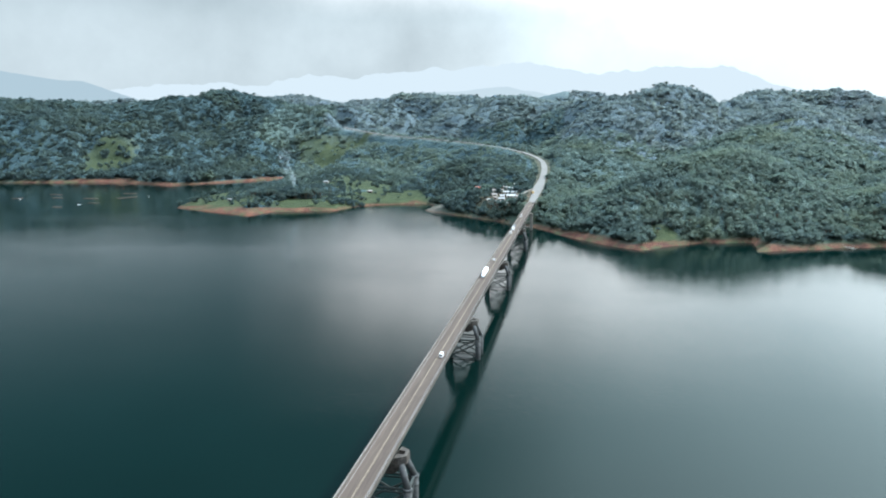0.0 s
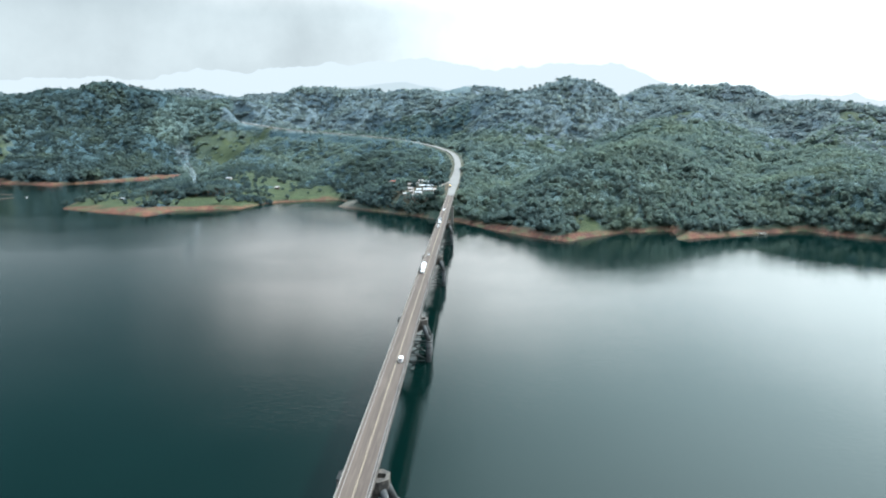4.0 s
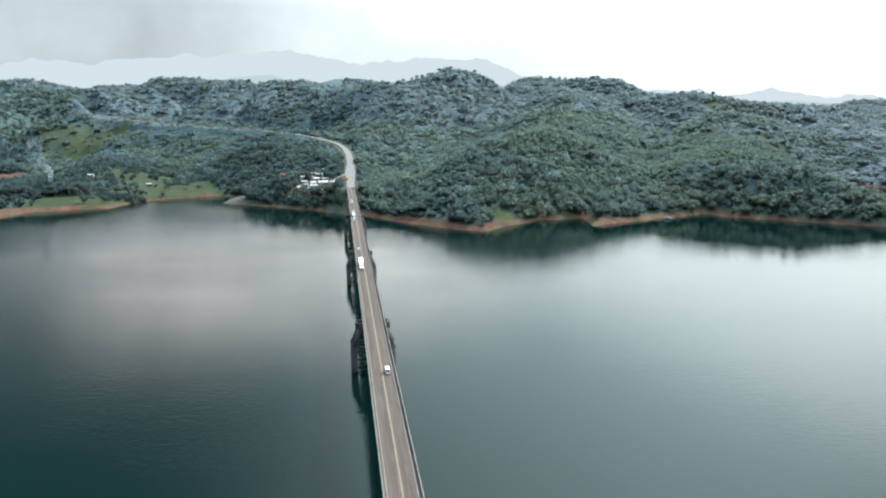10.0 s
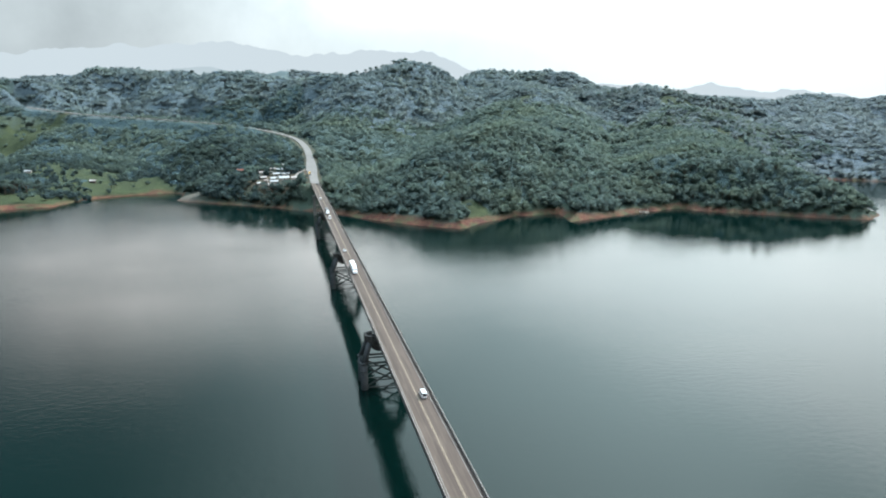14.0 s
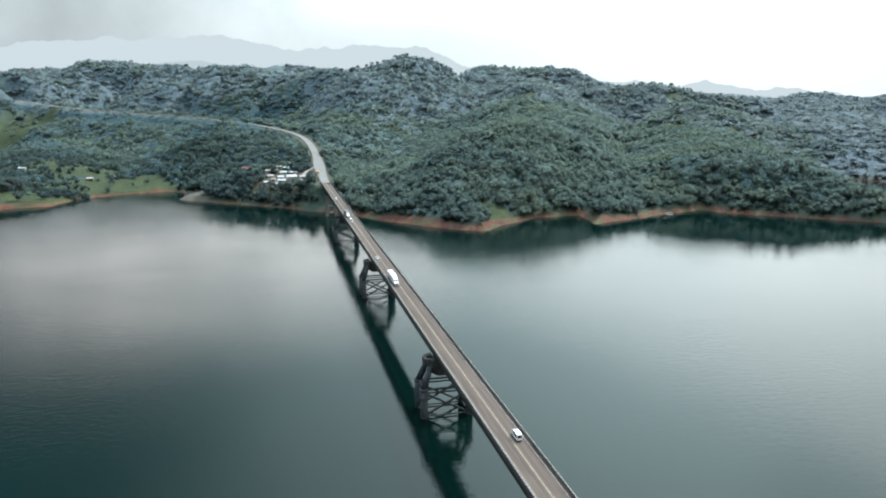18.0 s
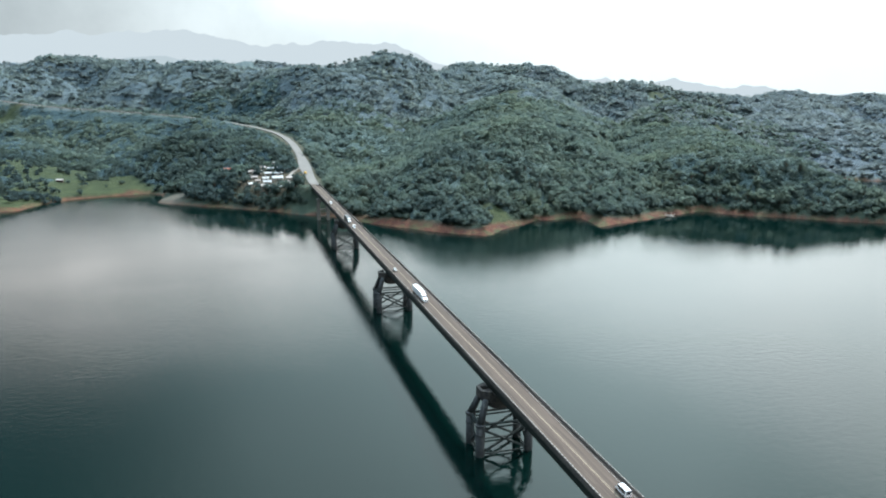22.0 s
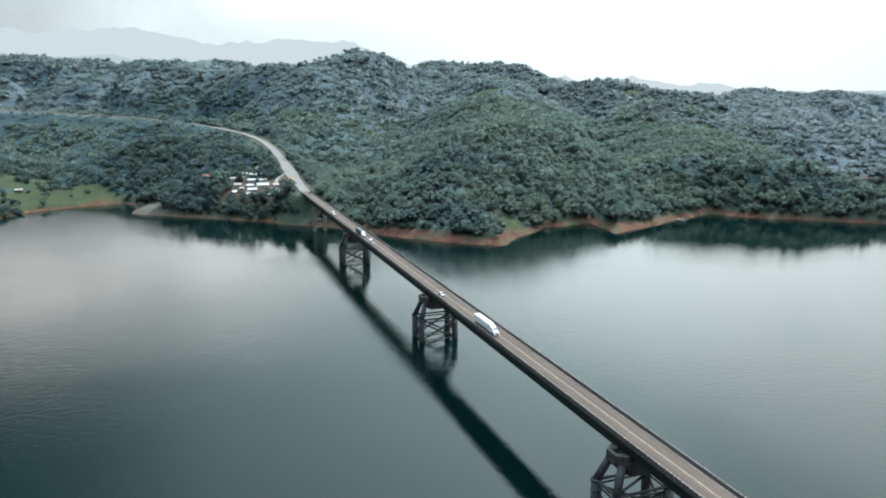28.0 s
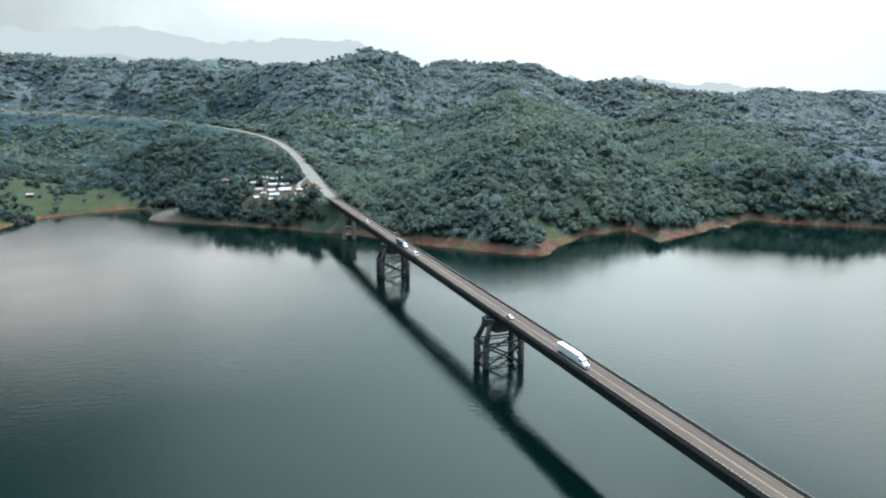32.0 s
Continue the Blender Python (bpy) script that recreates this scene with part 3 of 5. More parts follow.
def lump_tree(leaves, flat, spread, size):
    """A crown of leaf sprays over a dome, about one metre across and one high, round a small dense core."""
    vs, fs, n = [], [], 0
    lobes = [(0.0, 0.0, 0.68, 1.0)] + [(spread * 0.55 * math.cos(a), spread * 0.55 * math.sin(a), rng.uniform(0.42, 0.62), rng.uniform(0.55, 0.8)) for a in (2.4 * k + rng.uniform(0, 1) for k in range(4))]
    for k in range(leaves):
        lx, ly, lz, lr = lobes[k % len(lobes)]
        d = rng.normal(0, 1, 3) + np.array([0, 0, 0.55])
        d /= np.linalg.norm(d)
        c = np.array([lx, ly, lz]) + d * np.array([1, 1, flat]) * spread * 0.58 * lr * rng.uniform(0.8, 1.12)
        u = np.cross(d, rng.normal(0, 1, 3))
        u /= np.linalg.norm(u)
        w = np.cross(d, u) + d * rng.uniform(-0.6, 0.6)
        s = size * rng.uniform(0.65, 1.35)
        vs.append(np.array([c + u * s, c + w * s * 0.8, c - u * s * 0.9, c - w * s * 0.7 - d * s * 0.3]))
        fs.append(np.array([[n, n + 1, n + 2], [n, n + 2, n + 3]]))
        n += 4
    core = ICO_V * np.array([spread * 0.55, spread * 0.55, 0.20]) * (1 + rng.uniform(-0.2, 0.2, (len(ICO_V), 1))) + np.array([0, 0, 0.36])
    vs.append(core)
    fs.append(ICO_F + n)
    return np.concatenate(vs), np.concatenate(fs)


def palm_crown(fronds):
    """A burst of drooping fronds on a short stem."""
    vs, fs = [], []
    for k in range(fronds):
        a, up = 2 * math.pi * k / fronds + rng.uniform(-0.2, 0.2), rng.uniform(0.1, 0.45)
        d, w = np.array([math.cos(a), math.sin(a)]), np.array([-math.sin(a), math.cos(a)]) * 0.05
        mid, tip = d * 0.30, d * 0.55
        n = len(vs) * 5
        vs.append([[0, 0, 0.6], [*(mid + w), 0.55 + up * 0.5], [*(mid - w), 0.55 + up * 0.5], [*(tip + w * 0.6), 0.42 + up * 0.35], [*(tip - w * 0.6), 0.42 + up * 0.35]])
        fs += [[n, n + 2, n + 1], [n + 1, n + 2, n + 3], [n + 2, n + 4, n + 3]]
    return np.concatenate([np.array(v) for v in vs]), np.array(fs)


def plant(name, templates, x, y, z, size, tall, tone, material, label):
    """Many crowns in one mesh, each turned and scaled."""
    which = rng.integers(0, len(templates), len(x))
    turn = rng.uniform(0, 2 * math.pi, len(x))
    V, F, T, n = [], [], [], 0
    for k, (tv, tf) in enumerate(templates):
        i = np.nonzero(which == k)[0]
        if not len(i):
            continue
        c, s = np.cos(turn[i])[:, None], np.sin(turn[i])[:, None]
        vx = (tv[None, :, 0] * c - tv[None, :, 1] * s) * size[i, None] + x[i, None]
        vy = (tv[None, :, 0] * s + tv[None, :, 1] * c) * size[i, None] + y[i, None]
        vz = tv[None, :, 2] * tall[i, None] + z[i, None]
        V.append(np.stack([vx, vy, vz], -1).reshape(-1, 3))
        F.append((tf[None] + (np.arange(len(i)) * len(tv))[:, None, None] + n).reshape(-1, 3))
        T.append(np.repeat(tone[i], len(tv)))
        n += len(i) * len(tv)
    ob = raw_mesh(name, np.concatenate(V), np.concatenate(F), material, {"tone": np.concatenate(T)}, False)
    return tagged(ob, label, "forest", kind="stuff")


def scatter(x0, x1, y0, y1, gap):
    """Jittered places over a stretch of land where trees can grow."""
    gx, gy = np.meshgrid(np.arange(x0, x1, gap), np.arange(y0, y1, gap))
    gx = gx.ravel() + rng.uniform(-0.48, 0.48, gx.size) * gap
    gy = gy.ravel() + rng.uniform(-0.48, 0.48, gy.size) * gap
    h, s, rd, vd = land(gx, gy)
    g, c, sd = cover(gx, gy, h, s)
    keep = (s > 3) & (rd > 11) & ((vd > 40) | ((vd > 16) & (rng.random(gx.size) < 0.30))) & (c < 0.45) & (sd < 0.3) & (rng.random(gx.size) > g * 0.91)
    keep &= (rng.random(gx.size) > 0.04) & (~((np.abs(gx) < 10) & (gy < 1322)))
    return gx[keep], gy[keep], h[keep]


NEAR = [lump_tree(44, 0.8, 0.46, 0.115) for _ in range(6)] + [lump_tree(36, 1.0, 0.34, 0.11) for _ in range(3)]
MID = [lump_tree(24, 0.85, 0.46, 0.15) for _ in range(7)]
FAR = [lump_tree(14, 0.8, 0.46, 0.19) for _ in range(7)]
PALMS = [palm_crown(11) for _ in range(4)]


def wood(name, box4, gap, templates, big, high, material, label, palms=0.0):
    x, y, z = scatter(*box4, gap)
    grove = rough_noise(x, y, 90, 131, 3)
    tone = np.clip(0.45 + 0.75 * grove + rng.normal(0, 0.14, len(x)), 0, 1)
    size = big * np.clip(rng.lognormal(0, 0.3, len(x)), 0.5, 1.9) * (1 + 0.15 * grove)
    tall = high * np.clip(size / big, 0.55, 1.5) * rng.uniform(0.8, 1.25, len(x)) * (1 + 0.2 * grove)
    low = (road_near(x, y + 26)[0] < 30) & (y > 1540)
    tall = np.where(low, tall * 0.34, tall)
    size = np.where(low, size * 0.6, size)
    z = z - tall * 0.30 * step01(shore_dist(x, y), 18, 60)
    is_palm = rng.random(len(x)) < palms * (1 + 1.2 * grove)
    t = ~is_palm
    plant(name, templates, x[t], y[t], z[t] - 0.4, size[t], tall[t], tone[t], material, label)
    if palms:
        p = is_palm
        plant("palm_grove", PALMS, x[p], y[p], z[p], size[p] * 0.75, tall[p] * 1.1, tone[p], FROND, "pale green palms scattered through the hillside forest")

def canopy(box4, step, high, base, material, label):
    """The closed roof of leaves from which the single crowns rise: rounded swellings, sunk into the ground where no trees stand."""
    X, Y = np.meshgrid(np.arange(box4[0], box4[1] + step, step), np.arange(box4[2], box4[3] + step, step))
    h, s, rd, vd = land(X, Y)
    g, c, sd = cover(X, Y, h, s)
    keep = step01(s, 8, 22) * step01(rd, 13, 24) * step01(vd, 46, 62) * step01(g, 0.5, 0.2) * step01(c, 0.4, 0.1) * step01(sd, 0.3, 0.1)
    keep = keep * np.where(np.abs(X) < 16, step01(Y, 1330, 1350), 1.0)
    low = (road_near(X, Y + 26)[0] < 34) & (Y > 1540)
    swell = np.abs(rough_noise(X, Y, step * 3.2, 61, 2)) * 1.5 + 0.3 * rough_noise(X, Y, step * 9, 62, 2)
    z = h - 3.5 + keep * (3.5 + high * np.where(low, 0.12, base - 0.06 + 0.42 * swell))
    tone = np.clip(0.4 + 0.5 * rough_noise(X, Y, 90, 131, 3) + rng.normal(0, 0.14, X.shape), 0, 1)
    idx = np.arange(X.size).reshape(X.shape)
    q = np.stack([idx[:-1, :-1], idx[:-1, 1:], idx[1:, 1:], idx[1:, :-1]], -1).reshape(-1, 4)
    q = q[(keep.ravel()[q] > 0.02).any(1)]
    used, flat = np.unique(q, return_inverse=True)
    V = np.stack([X.ravel(), Y.ravel(), z.ravel()], 1)[used]
    ob = raw_mesh("canopy", V, flat.reshape(-1, 4), material, {"tone": tone.ravel()[used]}, True, True)
    return tagged(ob, label, "forest", kind="stuff")


canopy((20, 640, 1090, 1500), 3.6, 11.0, 0.04, CANOPY, "closed dark green canopy above the red shore")
canopy((20, 900, 1500, 1800), 4.5, 11.5, 0.06, CANOPY, "closed canopy on the upper eastern slope")
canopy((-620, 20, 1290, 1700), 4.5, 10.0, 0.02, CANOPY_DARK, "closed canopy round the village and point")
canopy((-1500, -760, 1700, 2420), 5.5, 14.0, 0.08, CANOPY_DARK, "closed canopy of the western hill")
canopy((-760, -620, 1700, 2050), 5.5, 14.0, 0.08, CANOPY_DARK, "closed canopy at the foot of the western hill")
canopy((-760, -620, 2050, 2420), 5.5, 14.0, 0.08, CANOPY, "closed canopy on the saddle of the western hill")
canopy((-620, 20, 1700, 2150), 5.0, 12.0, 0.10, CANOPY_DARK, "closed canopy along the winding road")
canopy((20, 1000, 1700, 2460), 5.5, 12.0, 0.12, CANOPY_HAZE, "closed canopy on the hazy middle hills")
canopy((-620, 20, 2150, 3000), 7.5, 14.0, 0.05, CANOPY_HAZE, "hazy closed canopy on the hills behind the road")
canopy((-1500, -620, 2420, 3000), 9.0, 14.0, 0.05, CANOPY_HAZE_PALE, "hazy closed canopy behind the western hill")
canopy((640, 1700, 1350, 2300), 7.5, 12.0, 0.05, CANOPY_HAZE_PALE, "hazy closed canopy across the bay")
canopy((20, 1900, 2460, 3150), 10.0, 15.0, 0.05, CANOPY_HAZE_PALE, "hazy closed canopy on the farthest hills")

wood("forest_east", (10, 640, 1090, 1500), 6.5, NEAR, 12.0, 11.0, LEAF, "dense dark green broadleaf forest above the red shore", 0.12)
wood("forest_east_slope", (20, 900, 1500, 1800), 8.8, MID, 14.5, 11.5, LEAF, "dense broadleaf forest on the upper eastern slope")
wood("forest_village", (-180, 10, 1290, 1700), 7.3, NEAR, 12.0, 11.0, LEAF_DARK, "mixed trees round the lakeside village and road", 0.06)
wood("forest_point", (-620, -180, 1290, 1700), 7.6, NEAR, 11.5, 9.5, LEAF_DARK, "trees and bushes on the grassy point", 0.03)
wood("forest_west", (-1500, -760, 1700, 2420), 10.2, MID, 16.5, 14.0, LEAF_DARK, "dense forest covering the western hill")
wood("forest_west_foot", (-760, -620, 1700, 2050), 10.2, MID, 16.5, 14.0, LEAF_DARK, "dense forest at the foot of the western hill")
wood("forest_saddle", (-760, -620, 2050, 2420), 10.2, MID, 16.5, 14.0, LEAF, "dense forest on the saddle of the western hill")
wood("forest_middle", (-620, 20, 1700, 2150), 9.6, MID, 15.0, 11.0, LEAF, "forest along the winding road between the hills")
wood("forest_ridge", (20, 1000, 1800, 2460), 11.2, MID, 17.5, 12.0, LEAF_HAZE, "forest on the hazy middle ridge")
wood("forest_behind_west", (-1500, -620, 2420, 3000), 13.0, FAR, 19.0, 12.0, LEAF_HAZE_PALE, "hazy forest behind the western hill")
wood("forest_back", (-620, 20, 2150, 3000), 12.0, FAR, 19.0, 12.0, LEAF_HAZE, "hazy forest on the hills behind the road")
wood("forest_bay", (640, 1700, 1350, 2300), 12.0, FAR, 19.0, 11.0, LEAF_HAZE_PALE, "hazy forest on the far side of the bay")
wood("forest_behind", (20, 1900, 2460, 3150), 18.0, FAR, 28.0, 13.0, LEAF_HAZE_PALE, "hazy forest on the farthest hills")
wood("forest_edge", (-2600, -1500, 1640, 3100), 24.0, FAR, 34.0, 13.0, LEAF_HAZE_PALE, "forest on the distant western shore")


def thicket(cx, cy, rx, ry, count, big, high, label):
    """A close clump of trees on open ground."""
    a, r = rng.uniform(0, 2 * math.pi, count), np.sqrt(rng.random(count))
    x, y = cx + rx * r * np.cos(a), cy + ry * r * np.sin(a)
    z = land(x, y)[0]
    size = big * np.clip(rng.lognormal(0, 0.25, count), 0.6, 1.6)
    tall = high * (1.15 - 0.45 * r) * rng.uniform(0.85, 1.15, count)
    plant("thicket", NEAR, x, y, z - 0.4, size, tall, np.clip(rng.normal(0.15, 0.15, count), 0, 1), LEAF_DARK, label)


thicket(-412, 1425, 46, 20, 110, 12, 18, "dark clump of tall trees on the grassy point")
thicket(-300, 1425, 40, 16, 45, 10, 9, "low dark trees behind the grassy point")


# ---- distant mountains, a backdrop of haze ----
def mountains(name, dist, crest, amp, size, seed, colour, glow):
    """A far range: crest gives bearings in degrees and heights in metres."""
    deg = np.linspace(-75, 75, 1500)
    az = np.radians(deg)
    u = az * dist
    prof = np.interp(deg, [c[0] for c in crest], [c[1] for c in crest])
    prof = prof - 0.4 * amp + amp * rough_noise(u, u * 0 + seed * 13.7, size, seed, 6)
    foot = np.stack([np.sin(az) * dist, 300 + np.cos(az) * dist, prof * 0 - 20], 1)
    top = foot.copy()
    top[:, 2] = np.maximum(prof, 10)
    n = len(az)
    q = np.array([[i, i + n, i + n + 1, i + 1] for i in range(n - 1)])
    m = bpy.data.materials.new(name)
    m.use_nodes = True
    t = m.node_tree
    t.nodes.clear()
    # the haze is painted: the whole sheet glows in one flat pale colour
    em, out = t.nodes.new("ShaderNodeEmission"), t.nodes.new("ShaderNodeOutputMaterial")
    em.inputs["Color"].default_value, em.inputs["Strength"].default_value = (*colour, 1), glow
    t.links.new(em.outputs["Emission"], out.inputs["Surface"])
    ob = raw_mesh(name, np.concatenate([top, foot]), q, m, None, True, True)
    return tagged(ob, "pale blue mountain range, a glowing sheet with haze painted in", "mountains", kind="structure")


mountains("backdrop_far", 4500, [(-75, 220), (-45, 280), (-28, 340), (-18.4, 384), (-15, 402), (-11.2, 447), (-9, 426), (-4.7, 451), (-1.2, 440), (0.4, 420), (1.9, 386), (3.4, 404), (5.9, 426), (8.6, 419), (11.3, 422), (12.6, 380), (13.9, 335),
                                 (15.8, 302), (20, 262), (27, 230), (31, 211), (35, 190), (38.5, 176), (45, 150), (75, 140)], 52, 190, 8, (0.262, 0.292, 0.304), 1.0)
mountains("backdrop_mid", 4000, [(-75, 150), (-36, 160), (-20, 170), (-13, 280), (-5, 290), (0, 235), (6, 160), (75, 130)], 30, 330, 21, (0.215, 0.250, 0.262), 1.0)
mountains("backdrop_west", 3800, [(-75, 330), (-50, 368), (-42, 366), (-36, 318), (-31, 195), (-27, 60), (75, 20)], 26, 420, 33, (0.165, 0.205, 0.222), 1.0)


# ---- the bridge ----
DECK_Z = 26.8
SOUTH, NORTH = 90.0, 1313.0
HALF = 5.0


def build_bridge():
    b = thing("bridge", pose(0, 0, 0), "long straight two-lane steel girder bridge over the lake", "bridge")
    girder = [(-3.1, -5.3), (3.1, -5.3), (4.2, -1.3), (5.05, -0.6), (5.05, -0.32), (-5.05, -0.32), (-5.05, -0.6), (-4.2, -1.3)]
    part("girder", prism(bmesh.new(), [(x, DECK_Z + z) for x, z in girder], SOUTH, NORTH), STEEL, b, "dark grey-green steel box girder")
    part("roadway", boxed((-4.2, SOUTH, DECK_Z - 0.25), (4.2, NORTH + 0.5, DECK_Z)), ASPHALT, b, "worn brown-grey asphalt")
    for s in (-1, 1):
        wall = [(4.72, -0.3), (4.85, -0.75), (5.16, -0.75), (5.16, 0.0), (5.06, 0.80), (5.02, 0.86), (4.86, 0.86), (4.82, 0.80), (4.72, 0.0)]
        part("parapet", prism(bmesh.new(), [(s * x, DECK_Z + z) for x, z in wall], SOUTH, NORTH), PARAPET, b, "solid concrete parapet, its colour darkened for shade")
        part("coping", boxed((s * 4.95 - 0.14, SOUTH, DECK_Z + 0.86), (s * 4.95 + 0.14, NORTH, DECK_Z + 1.0), 0.03), PALE, b, "pale concrete coping")
        part("shoulder", boxed((min(s * 4.2, s * 4.7), SOUTH, DECK_Z - 0.3), (max(s * 4.2, s * 4.7), NORTH, DECK_Z - 0.006)), ASPHALT, b, "dusty grey shoulder")
        part("edge_line", boxed((s * 3.95 - 0.10, SOUTH, DECK_Z), (s * 3.95 + 0.10, NORTH, DECK_Z + 0.006)), WHITE_LINE, b, "worn white edge line")
    for x in (-0.16, 0.16):
        part("centre_line", boxed((x - 0.09, SOUTH, DECK_Z), (x + 0.09, NORTH, DECK_Z + 0.006)), YELLOW, b, "worn yellow centre line")
    post = boxed((-0.19, -0.22, -0.2), (0.19, 0.22, 1.14), 0.03)
    first = None
    rest = bmesh.new()
    y = SOUTH + 0.8
    while y < NORTH:
        for s in (-1, 1):
            if 600 <= y <= 838:
                if first is None:
                    first = part("parapet_post", post, PARAPET, b)
                    first.matrix_basis = pose(s * 5.02, y, DECK_Z)
                else:
                    piece("parapet_post", first, b, pose(s * 5.02, y, DECK_Z))
            else:
                box(rest, (s * 5.02 - 0.17, y - 0.2, DECK_Z - 0.2), (s * 5.02 + 0.17, y + 0.2, DECK_Z + 1.16))
        y += 1.6
    tagged(part("parapet_posts", rest, PARAPET, b), kind="stuff")
    return b


build_bridge()

LEG_X, LEG_Y = 9.1, 5.3


def build_pier(y):
    p = thing("bridge_pier", pose(0, y, 0), "tall braced jacket pier with four round legs and a flared cap", "bridge pier", "bridge piers")
    top = DECK_Z - 5.3
    bm = bmesh.new()
    rings = []
    for z, long, wide, flat in ((top - 5.4, 3.6, 3.4, 2.6), (top - 3.4, 6.6, 4.0, 2.4), (top - 1.6, 8.2, 4.4, 2.4), (top - 0.1, 8.2, 4.4, 2.4)):
        plan = [(long, -flat), (long, flat), (long * 0.66, wide), (-long * 0.66, wide), (-long, flat), (-long, -flat), (-long * 0.66, -wide), (long * 0.66, -wide)]
        rings.append([bm.verts.new((x, v, z)) for x, v in plan])
    for lo, hi in zip(rings, rings[1:]):
        for k in range(8):
            bm.faces.new((lo[k], lo[(k + 1) % 8], hi[(k + 1) % 8], hi[k]))
    bm.faces.new(rings[0][::-1])
    bm.faces.new(rings[-1])
    part("cap", bm, CAP, p, "concrete cap under the girder, its colour darkened for shade")
    for sx in (-1, 1):
        # an open pocket between raised walls beside the girder
        for sy in (-1, 1):
            outline = [(sx * 4.4, sy * 4.4), (sx * 5.4, sy * 4.4), (sx * 8.2, sy * 2.4), (sx * 8.2, 0.0), (sx * 7.0, 0.0), (sx * 7.0, sy * 1.4), (sx * 4.4, sy * 1.6)]
            bm = bmesh.new()
            foot = [bm.verts.new((x, v, top - 0.1)) for x, v in outline]
            head = [bm.verts.new((x, v, top + 1.5)) for x, v in outline]
            for k in range(7):
                bm.faces.new((foot[k], foot[(k + 1) % 7], head[(k + 1) % 7], head[k]))
            bm.faces.new(head)
            bm.faces.new(foot[::-1])
            bmesh.ops.recalc_face_normals(bm, faces=bm.faces[:])
            part("pocket_wall", bm, CAP, p)
            leg = part("leg", tube(bmesh.new(), (sx * LEG_X, sy * LEG_Y, -6), (sx * LEG_X, sy * LEG_Y, 12.2), 1.55, 1.55, 16), LEG, p, "round grey concrete-filled leg", True)
            for z, r in ((8.2, 1.75), (11.6, 1.8)):
                part("collar", tube(bmesh.new(), (sx * LEG_X, sy * LEG_Y, z - 0.35), (sx * LEG_X, sy * LEG_Y, z + 0.35), r, r, 16), LEG, leg)
            part("strut", tube(bmesh.new(), (sx * LEG_X, sy * LEG_Y, 11.7), (sx * 6.3, sy * 2.9, top - 1.6), 1.3, 1.2, 14), LEG, p, "slanting concrete strut", True)
    for z, r in ((0.6, 0.3), (10.2, 0.34), (11.6, 0.5)):
        for sy in (-1, 1):
            part("brace", tube(bmesh.new(), (-LEG_X, sy * LEG_Y, z), (LEG_X, sy * LEG_Y, z), r, r, 8), RUST, p)
        for sx in (-1, 1):
            part("brace", tube(bmesh.new(), (sx * LEG_X, -LEG_Y, z), (sx * LEG_X, LEG_Y, z), r, r, 8), RUST, p)
    for lo, hi in ((0.7, 10.2),):
        for d in (-1, 1):
            for sy in (-1, 1):
                part("brace", tube(bmesh.new(), (-LEG_X * d, sy * LEG_Y, lo), (LEG_X * d, sy * LEG_Y, hi), 0.46, 0.46, 8), RUST, p)
            for sx in (-1, 1):
                part("brace", tube(bmesh.new(), (sx * LEG_X, -LEG_Y * d, lo), (sx * LEG_X, LEG_Y * d, hi), 0.4, 0.4, 8), RUST, p)
    return p


for _y in (230.0, 405.0, 579.0, 752.4, 926.0, 1103.5):
    build_pier(_y)


def build_shore_pier(y):
    p = thing("shore_pier", pose(0, y, 0), "concrete shore pier of two columns and a crosshead", "bridge pier")
    top = DECK_Z - 5.3
    part("crosshead", prism(bmesh.new(), [(-6.5, top), (6.5, top), (6.5, top - 1.8), (4.5, top - 3.2), (-4.5, top - 3.2), (-6.5, top - 1.8)], -2.0, 2.0), CONCRETE, p)
    for s in (-1, 1):
        part("column", boxed((s * 4.6 - 1.6, -1.7, -6), (s * 4.6 + 1.6, 1.7, top - 1.6), 0.15), CONCRETE, p)
    for z in (3.0, 10.0):
        part("tie_beam", boxed((-3.05, -0.9, z), (3.05, 0.9, z + 1.2), 0.05), CONCRETE, p)
    return p


build_shore_pier(1240.0)

# the far road, laid on the hillside
def build_road():
    V, n = [], len(ROAD_LINE)
    for i, p in enumerate(ROAD_LINE):
        d = (ROAD_LINE[min(i + 1, n - 1)] - ROAD_LINE[max(i - 1, 0)])
        side = Vector((d.y, -d.x, 0)).normalized()
        wide = 5.0 + 2.5 * max(0.0, 1 - abs(p.y - 1420) / 70) - 1.0 * min(1.0, max(0.0, (p.y - 1600) / 100))
        for k, z in ((-wide, -0.9), (-wide, 0.0), (wide, 0.0), (wide, -0.9)):
            q = p + side * k
            V.append((q.x, q.y, q.z + z))
    F = []
    for i in range(n - 1):
        for k in range(3):
            a = 4 * i + k
            F.append((a, a + 1, a + 5, a + 4))
    ob = raw_mesh("road", np.array(V), np.array(F), DUSTY, None, False, True)
    return tagged(ob, "pale worn two-lane road winding up the hillside", "road", kind="structure")


build_road()


def ground_at(x, y):
    return float(land(np.array([x], float), np.array([y], float))[0][0])


